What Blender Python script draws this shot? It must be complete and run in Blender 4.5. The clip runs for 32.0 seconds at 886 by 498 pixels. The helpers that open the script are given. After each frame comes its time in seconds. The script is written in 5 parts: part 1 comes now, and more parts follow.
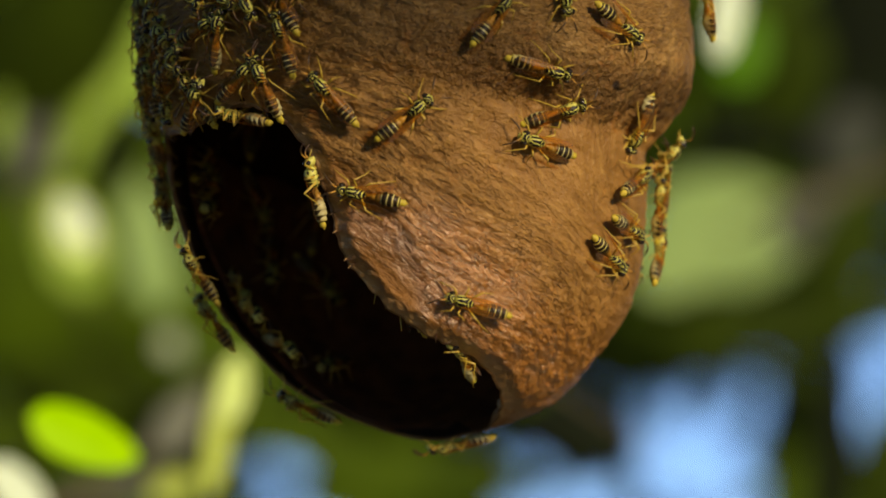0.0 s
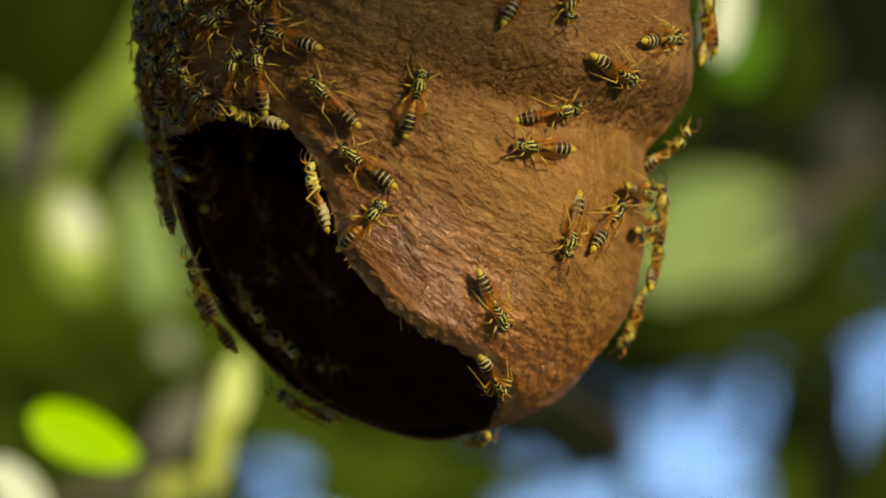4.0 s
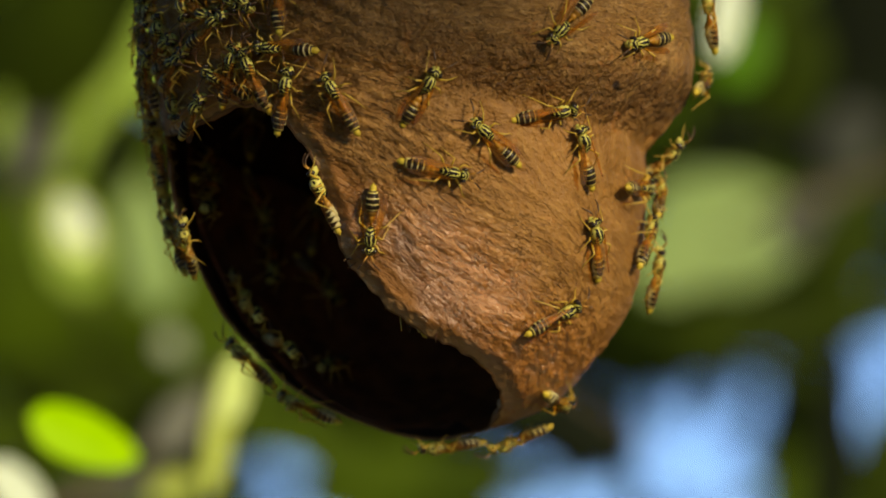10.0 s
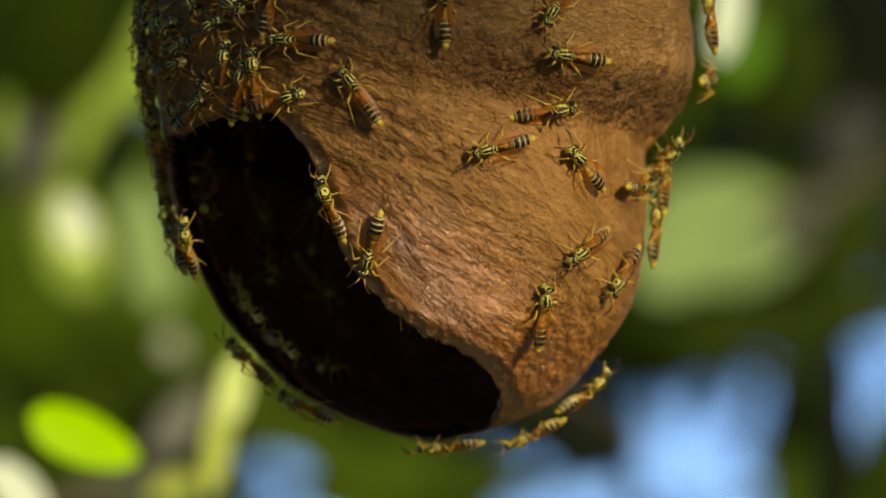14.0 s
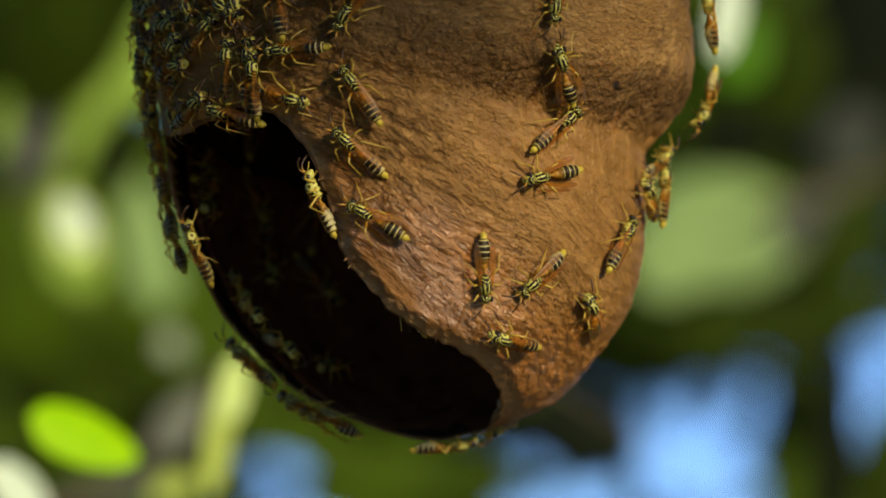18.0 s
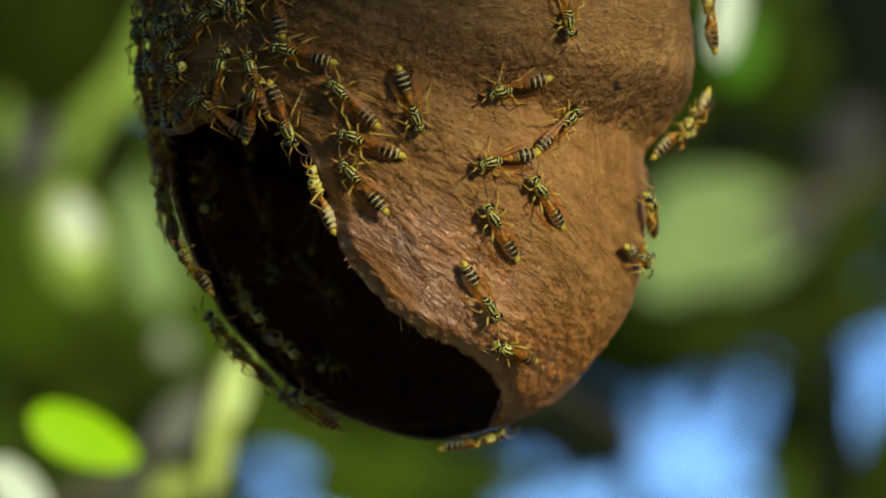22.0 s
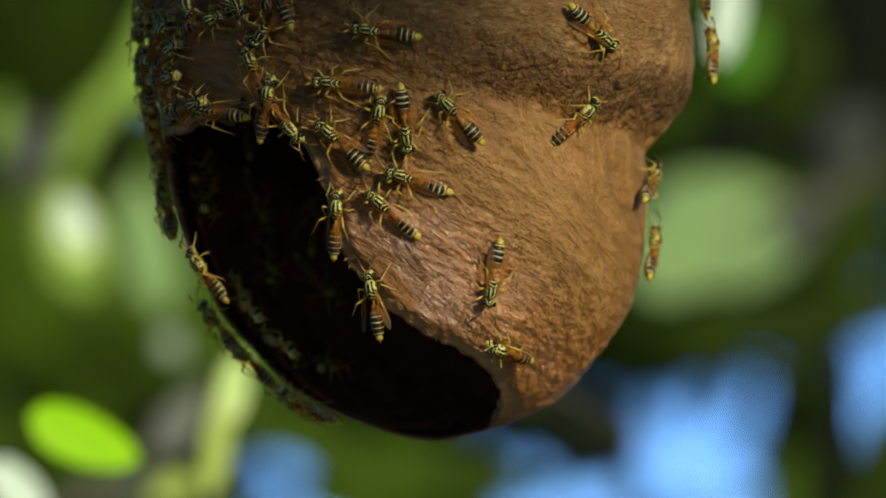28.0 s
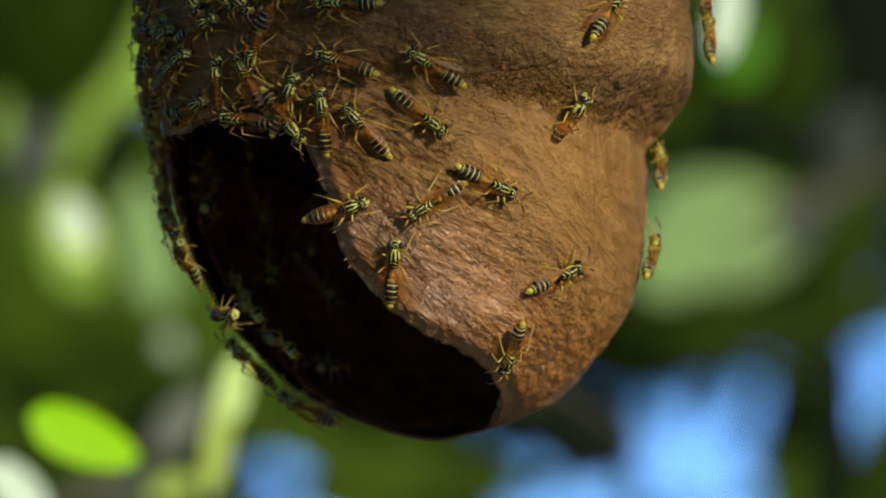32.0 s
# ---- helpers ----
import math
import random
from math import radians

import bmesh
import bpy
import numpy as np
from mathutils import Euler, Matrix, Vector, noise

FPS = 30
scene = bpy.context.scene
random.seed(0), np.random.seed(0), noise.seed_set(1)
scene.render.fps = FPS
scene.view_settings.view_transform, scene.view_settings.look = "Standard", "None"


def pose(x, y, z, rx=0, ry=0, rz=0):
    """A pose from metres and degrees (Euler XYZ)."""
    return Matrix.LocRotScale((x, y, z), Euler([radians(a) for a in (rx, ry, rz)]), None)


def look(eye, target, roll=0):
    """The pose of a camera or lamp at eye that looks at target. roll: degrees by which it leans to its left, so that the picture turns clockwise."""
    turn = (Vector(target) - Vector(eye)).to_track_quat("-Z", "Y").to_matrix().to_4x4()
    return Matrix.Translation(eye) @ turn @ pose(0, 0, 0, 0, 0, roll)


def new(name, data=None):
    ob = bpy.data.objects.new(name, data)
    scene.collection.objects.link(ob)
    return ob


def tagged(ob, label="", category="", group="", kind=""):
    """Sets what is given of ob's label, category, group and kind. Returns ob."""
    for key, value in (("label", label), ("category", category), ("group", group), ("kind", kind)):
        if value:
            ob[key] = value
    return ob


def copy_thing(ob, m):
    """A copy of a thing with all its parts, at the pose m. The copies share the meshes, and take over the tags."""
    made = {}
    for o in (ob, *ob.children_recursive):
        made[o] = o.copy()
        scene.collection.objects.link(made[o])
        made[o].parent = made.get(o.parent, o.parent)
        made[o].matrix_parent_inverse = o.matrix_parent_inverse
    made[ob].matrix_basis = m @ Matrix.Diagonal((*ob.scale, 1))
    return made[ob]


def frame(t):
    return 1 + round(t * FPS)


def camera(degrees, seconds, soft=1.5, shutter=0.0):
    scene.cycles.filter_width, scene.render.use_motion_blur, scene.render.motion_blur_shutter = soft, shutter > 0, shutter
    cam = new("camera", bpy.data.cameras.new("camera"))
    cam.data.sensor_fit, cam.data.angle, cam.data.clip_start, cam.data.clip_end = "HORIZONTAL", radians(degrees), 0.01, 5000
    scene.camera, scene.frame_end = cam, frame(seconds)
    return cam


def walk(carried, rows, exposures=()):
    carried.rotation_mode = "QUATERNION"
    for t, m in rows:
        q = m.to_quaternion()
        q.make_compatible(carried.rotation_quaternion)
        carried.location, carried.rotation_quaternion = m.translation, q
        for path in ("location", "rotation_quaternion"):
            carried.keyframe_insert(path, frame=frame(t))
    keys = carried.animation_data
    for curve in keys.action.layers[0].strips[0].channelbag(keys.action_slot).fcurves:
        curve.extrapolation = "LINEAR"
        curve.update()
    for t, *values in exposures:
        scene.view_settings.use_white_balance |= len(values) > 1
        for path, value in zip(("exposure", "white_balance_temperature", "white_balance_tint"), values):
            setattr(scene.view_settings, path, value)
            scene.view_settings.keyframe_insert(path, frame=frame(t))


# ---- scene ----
MM = 0.001
SPAN = 32.0
VIEW = 0.896                         # eye to the nest's axis
# The nest's own frame: x across, y away from the eye, z up, turned up by 6 degrees, 2 m above the ground.
NEST = pose(0, 0, 2.0, 6, 0, 0)

# ---- camera ----
cam = camera(10.0, SPAN, soft=1.8, shutter=0.5)
walk(cam, [(0.0, NEST @ pose(0, -VIEW, 0, 90, 0, 0)), (SPAN, NEST @ pose(0, -VIEW, 0, 90, 0, 0))],
     [(0.0, -0.25, 7900, 10), (14.5, -0.25, 7800, 10), (17.0, -0.25, 7250, 8), (20.0, -0.25, 6750, 5), (25.0, -0.25, 6250, 4), (SPAN, -0.25, 6120, 4)])
cam.data.dof.use_dof = True
cam.data.dof.focus_distance = VIEW - 0.037
cam.data.dof.aperture_fstop = 12.5

# ---- light ----
SUN_ELEVATION, SUN_BEARING = 20.0, 142.0   # degrees; bearing clockwise from +y
world = bpy.data.worlds.new("sky")
scene.world = world
world.use_nodes = True
wn, wl = world.node_tree.nodes, world.node_tree.links
sky = wn.new("ShaderNodeTexSky")
sky.sky_type = "NISHITA"
sky.sun_disc = False
sky.ozone_density, sky.dust_density, sky.air_density = 5.0, 0.0, 0.36
sky.sun_elevation, sky.sun_rotation = radians(SUN_ELEVATION), radians(SUN_BEARING)
wl.new(sky.outputs[0], wn["Background"].inputs[0])
wn["Background"].inputs[1].default_value = 0.225
sun = new("sun", bpy.data.lights.new("sun", "SUN"))
sun.data.energy, sun.data.angle, sun.data.color = 5.0, radians(9), (1.0, 0.87, 0.64)
_e, _b = radians(SUN_ELEVATION), radians(SUN_BEARING)
_dir = Vector((math.cos(_e) * math.sin(_b), math.cos(_e) * math.cos(_b), math.sin(_e)))
sun.matrix_world = look(_dir * 20, (0, 0, 0))

# ---- the nest's form, in millimetres in its own frame ----
# Rows of the profile: height, left half-width, right half-width, from the axis at x = -3.9.
PROFILE = [(100, 2, 2), (98, 14, 12), (92, 29, 25), (82, 41, 35), (70, 47, 40), (59, 47.5, 41.5), (44.1, 47.7, 42.5), (34.1, 47.8, 42.5),
           (26.1, 46.7, 41.6), (21.1, 45.6, 40.8), (14.1, 44.8, 39.8), (9.1, 44, 39.6), (1.1, 41.7, 39.4), (-5.9, 38.3, 38.5),
           (-11.9, 35.0, 36.3), (-17.9, 29.8, 32.5), (-23.9, 23.6, 27.1), (-27.9, 17.2, 22), (-30.9, 10.6, 15.5),
           (-32.9, 4.6, 9.0), (-33.9, -1.2, 4.0)]
AXIS = -3.9


def spline(points, n):
    """Catmull-Rom through the points, n steps a span."""
    p = np.array(points, float)
    p = np.vstack([2 * p[0] - p[1], p, 2 * p[-1] - p[-2]])
    t = np.linspace(0, 1, n, endpoint=False)[:, None]
    out = []
    for i in range(1, len(p) - 2):
        a, b, c, d = p[i - 1:i + 3]
        out.append(0.5 * (2 * b + (c - a) * t + (2 * a - 5 * b + 4 * c - d) * t ** 2 + (3 * b - a - 3 * c + d) * t ** 3))
    out.append(p[-2][None])
    return np.vstack(out)


_prof = spline(PROFILE, 12)[::-1]


def swell(t):
    t = np.clip(t, 0, 1)
    return t * t * (3 - 2 * t)


def skin(az, v, out=0.0):
    """Points of the nest's smooth outer skin at the angle az (degrees: 0 right, 90 far side, 270 near side) and height v."""
    a = np.radians(np.asarray(az, float))
    v = np.asarray(v, float)
    left, right = np.interp(v, _prof[:, 0], _prof[:, 1]), np.interp(v, _prof[:, 0], _prof[:, 2])
    h, c = (left + right) / 2, AXIS + (right - left) / 2
    ca, sa = np.cos(a), np.sin(a)
    turn = np.degrees(np.arctan2(-sa, ca))                     # 0 right, 90 near side
    reach = swell((turn + 100) / 70) * swell((150 - turn) / 75)
    size = reach * (1.2 + 5.1 * np.clip(ca, 0, 1) ** 1.5)
    edge = 22.0 + 11.5 * np.clip(turn, -40, 140) / 90 + 0.9 * np.sin(a * 9) + 0.6 * np.sin(a * 23 + 1)
    lip = swell((v - edge + 6.5) / 13.0) * (1 - 0.45 * swell((v - edge - 8) / 24))
    bulge = 4.2 * np.exp(-((turn - 84) / 24) ** 2 - ((v + 14.0) / 7.5) ** 2)
    h = h + bulge + size * lip - 0.8 * reach * np.exp(-((v - edge + 5.0) / 3.0) ** 2) + out
    return np.stack([c + h * ca, h * sa, v + 0 * h], -1)


# The mouth: its rim as seen from the front; it opens down and to the side, on the near half.
MOUTH = spline([(-64, 20.6), (-48, 20.8), (-43.5, 22.6), (-38.5, 25.0), (-33.5, 25.4), (-28.4, 22.6), (-24.2, 17.8), (-21.2, 11.0),
                (-19.0, 4.0), (-17.4, -1.6), (-13.6, -6.2), (-9.6, -10.6), (-4.6, -14.2), (1.6, -17.2), (6.6, -20.2),
                (9.5, -23.0), (11.0, -26.0), (10.6, -29.0), (8.4, -31.8), (6.0, -36.0), (-20, -48), (-64, -30), (-64, 20.6)], 6)[:-1]
BACK_RIM = 0.5


def mouth(p):
    """How far the points p lie inside the mouth (negative: on the shell)."""
    q = p[..., [0, 2]].reshape(-1, 2)
    k = (VIEW + p[..., 1].reshape(-1) * MM) / VIEW
    q = q / k[:, None]
    q = q + 0.18 * np.stack([np.sin(q[:, 1] * 0.7) + 0.5 * np.sin(q[:, 1] * 1.7 + 1), np.sin(q[:, 0] * 0.8 + 2) + 0.4 * np.sin(q[:, 0] * 2.1)], -1)
    # scallops of the torn edge
    q = q + 0.20 * np.stack([np.sin(q[:, 1] * 2.3 + np.sin(q[:, 1] * 0.9)) + 0.6 * np.sin(q[:, 1] * 4.1 + 2), np.sin(q[:, 0] * 1.9 + np.sin(q[:, 0] * 1.1) + 1) + 0.6 * np.sin(q[:, 0] * 3.7)], -1)
    best = np.full(len(q), 1e9)
    inside = np.zeros(len(q), bool)
    for (ax, ay), (bx, by) in zip(MOUTH, np.roll(MOUTH, -1, 0)):
        ex, ey = bx - ax, by - ay
        t = np.clip(((q[:, 0] - ax) * ex + (q[:, 1] - ay) * ey) / (ex * ex + ey * ey + 1e-12), 0, 1)
        best = np.minimum(best, np.hypot(q[:, 0] - ax - t * ex, q[:, 1] - ay - t * ey))
        if abs(ey) > 1e-9:
            cross = ((ay > q[:, 1]) != (by > q[:, 1])) & (q[:, 0] < ax + (q[:, 1] - ay) * ex / ey)
            inside ^= cross
    d = np.where(inside, best, -best).reshape(p.shape[:-1])
    return np.minimum(d, BACK_RIM + 0.8 * np.sin(p[..., 2] * 0.35) - p[..., 1])


def on_nest(az, v, heading=0.0, lift=0.0, inside=False, roll=0.0):
    """The pose of a creature that stands on the skin: +y its head, +z away from the skin. heading: degrees clockwise from
    straight up, seen from outside. inside: on the inner face."""
    p, e = skin(az, v), 0.05
    du, dv = skin(az + e, v) - p, skin(az, v + e) - skin(az, v - e)
    du, dv = Vector(du).normalized(), Vector(dv).normalized()
    n = du.cross(dv).normalized()
    up = (dv - n * dv.dot(n)).normalized()
    side = up.cross(n)                                         # to the right, seen from outside
    depth = lift
    if inside:
        n, side, depth = -n, -side, 1.6 + lift
    a = radians(heading)
    ahead = (up * math.cos(a) + side * math.sin(a)).normalized()
    right = ahead.cross(n)
    m = Matrix((right, ahead, n)).transposed().to_4x4()
    m.translation = (Vector(p) + n * depth) * MM
    return NEST @ m @ pose(0, 0, 0, 0, roll, 0)


def free(x, y, z, rx=0, ry=0, rz=0):
    """A pose in the nest's frame, millimetres and degrees."""
    return NEST @ pose(x * MM, y * MM, z * MM, rx, ry, rz)


def beyond(u, v, far, rx=0, ry=0, rz=0):
    """A pose far metres behind the nest, on the line of sight that passes u mm across and v mm above the nest's axis."""
    k = (VIEW + far) / VIEW * MM
    return NEST @ pose(u * k, far, v * k, rx, ry, rz)

# ---- materials ----
class Sock:
    """A node socket with arithmetic."""

    def __init__(self, nt, s):
        self.nt, self.s = nt, s

    def op(self, kind, other=0.0, third=None):
        n = self.nt.nodes.new("ShaderNodeMath")
        n.operation = kind
        for i, o in enumerate((self, other, third)):
            if o is None:
                continue
            if isinstance(o, Sock):
                self.nt.links.new(o.s, n.inputs[i])
            else:
                n.inputs[i].default_value = o
        return Sock(self.nt, n.outputs[0])

    def __add__(self, o): return self.op("ADD", o)
    def __sub__(self, o): return self.op("SUBTRACT", o)
    def __mul__(self, o): return self.op("MULTIPLY", o)
    def __gt__(self, o): return self.op("GREATER_THAN", o)
    def __lt__(self, o): return self.op("LESS_THAN", o)
    def absolute(self): return self.op("ABSOLUTE")
    def frac(self): return self.op("FRACT")
    def either(self, o): return self.op("MAXIMUM", o)
    def both(self, o): return self.op("MULTIPLY", o)

    def ramp(self, lo, hi):
        n = self.nt.nodes.new("ShaderNodeMapRange")
        n.interpolation_type = "SMOOTHSTEP"
        self.nt.links.new(self.s, n.inputs[0])
        n.inputs[1].default_value, n.inputs[2].default_value = lo, hi
        return Sock(self.nt, n.outputs[0])


class Mat:
    """A material under construction round one Principled shader."""

    def __init__(self, name, rough=0.6, spec=0.5):
        self.m = bpy.data.materials.new(name)
        self.m.use_nodes = True
        self.nt = self.m.node_tree
        self.b = self.nt.nodes["Principled BSDF"]
        self.b.inputs["Roughness"].default_value = rough
        self.b.inputs["Specular IOR Level"].default_value = spec

    def put(self, sock, name):
        self.nt.links.new(sock.s, self.b.inputs[name])

    def coords(self, kind="Object"):
        n = self.nt.nodes.new("ShaderNodeTexCoord")
        return Sock(self.nt, n.outputs[kind])

    def xyz(self, c, scale=1.0):
        n = self.nt.nodes.new("ShaderNodeSeparateXYZ")
        self.nt.links.new(c.s, n.inputs[0])
        return [Sock(self.nt, o) * scale for o in n.outputs]

    def stretch(self, c, scale, turn=(0, 0, 0)):
        n = self.nt.nodes.new("ShaderNodeMapping")
        self.nt.links.new(c.s, n.inputs[0])
        n.inputs["Rotation"].default_value = [radians(a) for a in turn]
        n.inputs["Scale"].default_value = scale
        return Sock(self.nt, n.outputs[0])

    def noise(self, c, scale, detail=4.0, rough=0.55, warp=0.0):
        n = self.nt.nodes.new("ShaderNodeTexNoise")
        self.nt.links.new(c.s, n.inputs["Vector"])
        n.inputs["Scale"].default_value, n.inputs["Detail"].default_value = scale, detail
        n.inputs["Roughness"].default_value, n.inputs["Distortion"].default_value = rough, warp
        return Sock(self.nt, n.outputs[0])

    def chance(self):
        n = self.nt.nodes.new("ShaderNodeObjectInfo")
        return Sock(self.nt, n.outputs["Random"])

    def attribute(self, name):
        n = self.nt.nodes.new("ShaderNodeAttribute")
        n.attribute_name = name
        return Sock(self.nt, n.outputs["Fac"])

    def island(self):
        n = self.nt.nodes.new("ShaderNodeNewGeometry")
        return Sock(self.nt, n.outputs["Random Per Island"])

    def mix(self, f, a, b, kind="MIX"):
        n = self.nt.nodes.new("ShaderNodeMix")
        n.data_type, n.blend_type = "RGBA", kind
        for o, i in ((f, 0), (a, 6), (b, 7)):
            if isinstance(o, Sock):
                self.nt.links.new(o.s, n.inputs[i])
            else:
                n.inputs[i].default_value = (*o, 1) if isinstance(o, tuple) else o
        return Sock(self.nt, n.outputs[2])

    def bump(self, h, depth, strength=1.0, under=None):
        n = self.nt.nodes.new("ShaderNodeBump")
        n.inputs["Strength"].default_value, n.inputs["Distance"].default_value = strength, depth
        self.nt.links.new(h.s, n.inputs["Height"])
        if under:
            self.nt.links.new(under.s, n.inputs["Normal"])
        return Sock(self.nt, n.outputs[0])

    def over(self, kind, share, colour):
        """Mixes a second shader of that kind into the surface."""
        nt = self.nt
        n, mx = nt.nodes.new(kind), nt.nodes.new("ShaderNodeMixShader")
        if isinstance(colour, Sock):
            nt.links.new(colour.s, n.inputs[0])
        else:
            n.inputs[0].default_value = (*colour, 1)
        if isinstance(share, Sock):
            nt.links.new(share.s, mx.inputs[0])
        else:
            mx.inputs[0].default_value = share
        nt.links.new(self.b.outputs[0], mx.inputs[1])
        nt.links.new(n.outputs[0], mx.inputs[2])
        nt.links.new(mx.outputs[0], nt.nodes["Material Output"].inputs[0])


def nest_material():
    """Fibrous brown nest paper: flowing wrinkles, blotches, fine grit. The UV map runs along and across the fibres, in cm."""
    k = Mat("nest_paper", 0.5, 0.38)
    uv, ob = k.coords("UV"), k.coords("Object")
    fold = k.noise(k.stretch(uv, (0.8, 2.4, 1)), 1.0, 3, 0.5, 0.2)
    flow = k.noise(k.stretch(uv, (2.2, 5.4, 1)), 1.0, 4, 0.55, 0.6)
    strand = k.noise(k.stretch(uv, (6.0, 12.5, 1)), 1.0, 4, 0.6, 0.7)
    fibre = k.noise(k.stretch(uv, (6.0, 22, 1)), 1.0, 3, 0.6, 0.8)
    blot = k.noise(ob, 60, 5, 0.62, 0.8)
    rust = k.noise(ob, 240, 5, 0.7, 0.5)
    pale = k.noise(ob, 95, 4, 0.6, 0.4)
    grit = k.noise(ob, 1500, 3, 0.65)
    crumb = k.noise(ob, 720, 4, 0.65, 0.3)
    lump = k.noise(ob, 420, 4, 0.6)
    lip = k.attribute("lip")
    x, y, z = k.xyz(ob, 1000)
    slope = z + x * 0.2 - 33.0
    # stained, pitted band under the overhanging ledge, coloured darker for its shade too
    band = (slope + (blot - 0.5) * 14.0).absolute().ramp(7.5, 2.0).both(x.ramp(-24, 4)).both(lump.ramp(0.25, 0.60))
    # a small pit whose dark hollow is only coloured in, and one dark spot
    pit = ((x - 29.6).op("POWER", 2.0) + (z - 28.0).op("POWER", 2.0) + (lump - 0.5) * 1.2).ramp(0.9, 0.3).both(y < 0.0)
    spot = ((x + 6.4).absolute().op("POWER", 2.0) + (z - 1.0).absolute().op("POWER", 2.0) + (lump - 0.5) * 6.0).ramp(4.5, 0.8).both(y < 0.0)
    # the paper is most wrinkled in a strip along the mouth and smoother towards the far flank; the part above the ledge is blotched
    off = (x + 12.0) * 0.79 + (z - 19.0) * 0.61 + (blot - 0.5) * 18.0
    wild = off.ramp(-12.0, -3.0).both(off.ramp(19.0, 2.0))
    gloss = off.ramp(-15.0, -8.0).both(off.ramp(10.0, -1.0)).both(z.ramp(13.0, 2.0))
    aged = (slope + (pale - 0.5) * 16.0).ramp(-5.0, 4.0)
    plate = flow.ramp(0.30, 0.52)
    chip = strand.ramp(0.32, 0.54)
    crease_shade = flow.ramp(0.42, 0.28)
    crack_shade = strand.ramp(0.40, 0.28)
    c = k.mix(fold.ramp(0.28, 0.72), (0.222, 0.104, 0.022), (0.322, 0.162, 0.042))
    # ridges paler in colour, for the light that would catch them
    c = k.mix(flow.ramp(0.50, 0.72) * 0.4, c, (0.40, 0.215, 0.055))
    c = k.mix(strand.ramp(0.54, 0.72) * 0.28, c, (0.58, 0.35, 0.10))
    c = k.mix(aged * 0.45, c, (0.215, 0.120, 0.032))
    c = k.mix(aged.both(pale.ramp(0.46, 0.62)) * 0.5, c, (0.37, 0.215, 0.072))
    # fibre relief deepened with dark and pale colour
    c = k.mix(fibre.ramp(0.50, 0.32) * (aged * 0.5 + 0.08), c, (0.11, 0.050, 0.012))
    c = k.mix(fibre.ramp(0.53, 0.70) * (aged * 0.35 + 0.14), c, (0.48, 0.29, 0.10))
    c = k.mix(blot.ramp(0.54, 0.74) * 0.4, c, (0.20, 0.085, 0.020))
    c = k.mix(rust.ramp(0.57, 0.70) * (gloss * 0.35 + band * 0.3 + 0.15), c, (0.55, 0.17, 0.014))
    c = k.mix(gloss * 0.6, c, (0.52, 0.185, 0.013))
    # fresher, more orange paper towards the tip
    c = k.mix(z.ramp(-4.0, -20.0) * 0.4, c, (0.44, 0.165, 0.018))
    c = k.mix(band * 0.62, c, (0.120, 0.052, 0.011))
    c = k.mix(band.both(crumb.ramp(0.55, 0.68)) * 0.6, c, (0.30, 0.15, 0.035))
    c = k.mix(pit.either(spot * 0.6), c, (0.035, 0.018, 0.010))
    # wrinkle valleys coloured dark in place of the shade the relief lacks
    c = k.mix(crease_shade * (wild * 0.2 + 0.12), c, (0.08, 0.032, 0.009))
    c = k.mix(off.ramp(-3.0, -9.0).both(z.ramp(24.0, 10.0)) * 0.6, c, (0.20, 0.070, 0.008))
    c = k.mix(crack_shade * 0.14, c, (0.10, 0.040, 0.012))
    c = k.mix(crumb.ramp(0.40, 0.28) * 0.4, c, (0.12, 0.050, 0.014))
    c = k.mix(lip * 0.8, c, k.mix(lump.ramp(0.35, 0.65), (0.32, 0.19, 0.080), (0.50, 0.33, 0.16)))
    c = k.mix(grit.ramp(0.62, 0.74) * 0.35, c, (0.66, 0.46, 0.22))
    c = k.mix(grit.ramp(0.40, 0.27) * 0.45, c, (0.10, 0.042, 0.014))
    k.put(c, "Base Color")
    k.put(strand.ramp(0.25, 0.75) * 0.18 + 0.46 - gloss * 0.2, "Roughness")
    k.put(gloss * 0.9, "Coat Weight")
    k.b.inputs["Coat Roughness"].default_value = 0.30
    k.b.inputs["Coat IOR"].default_value = 2.2
    rough = lip * -0.8 + 1.0
    n = k.bump(fold, 0.0020, 0.7)
    n = k.bump(plate * (wild * 0.9 + 0.3) * rough, 0.00040, 1.0, n)
    n = k.bump(flow * (wild * 0.9 + 0.35) * rough, 0.0011, 1.0, n)
    n = k.bump(chip * (wild * 0.8 + aged * 0.5 + 0.55) * rough, 0.00019, 0.9, n)
    n = k.bump(fibre * (aged * 1.0 + 0.2) * rough, 0.0008, 1.0, n)
    n = k.bump(lump * (wild * 0.5 + band * 0.9 + 0.15), 0.0010, 1.0, n)
    n = k.bump(crumb * (wild * 0.5 + band * 1.3 + aged * 0.4 + 0.42), 0.00060, 1.0, n)
    n = k.bump(grit, 0.00028, 0.9, n)
    k.put(n, "Normal")
    k.put(n, "Coat Normal")
    return k.m


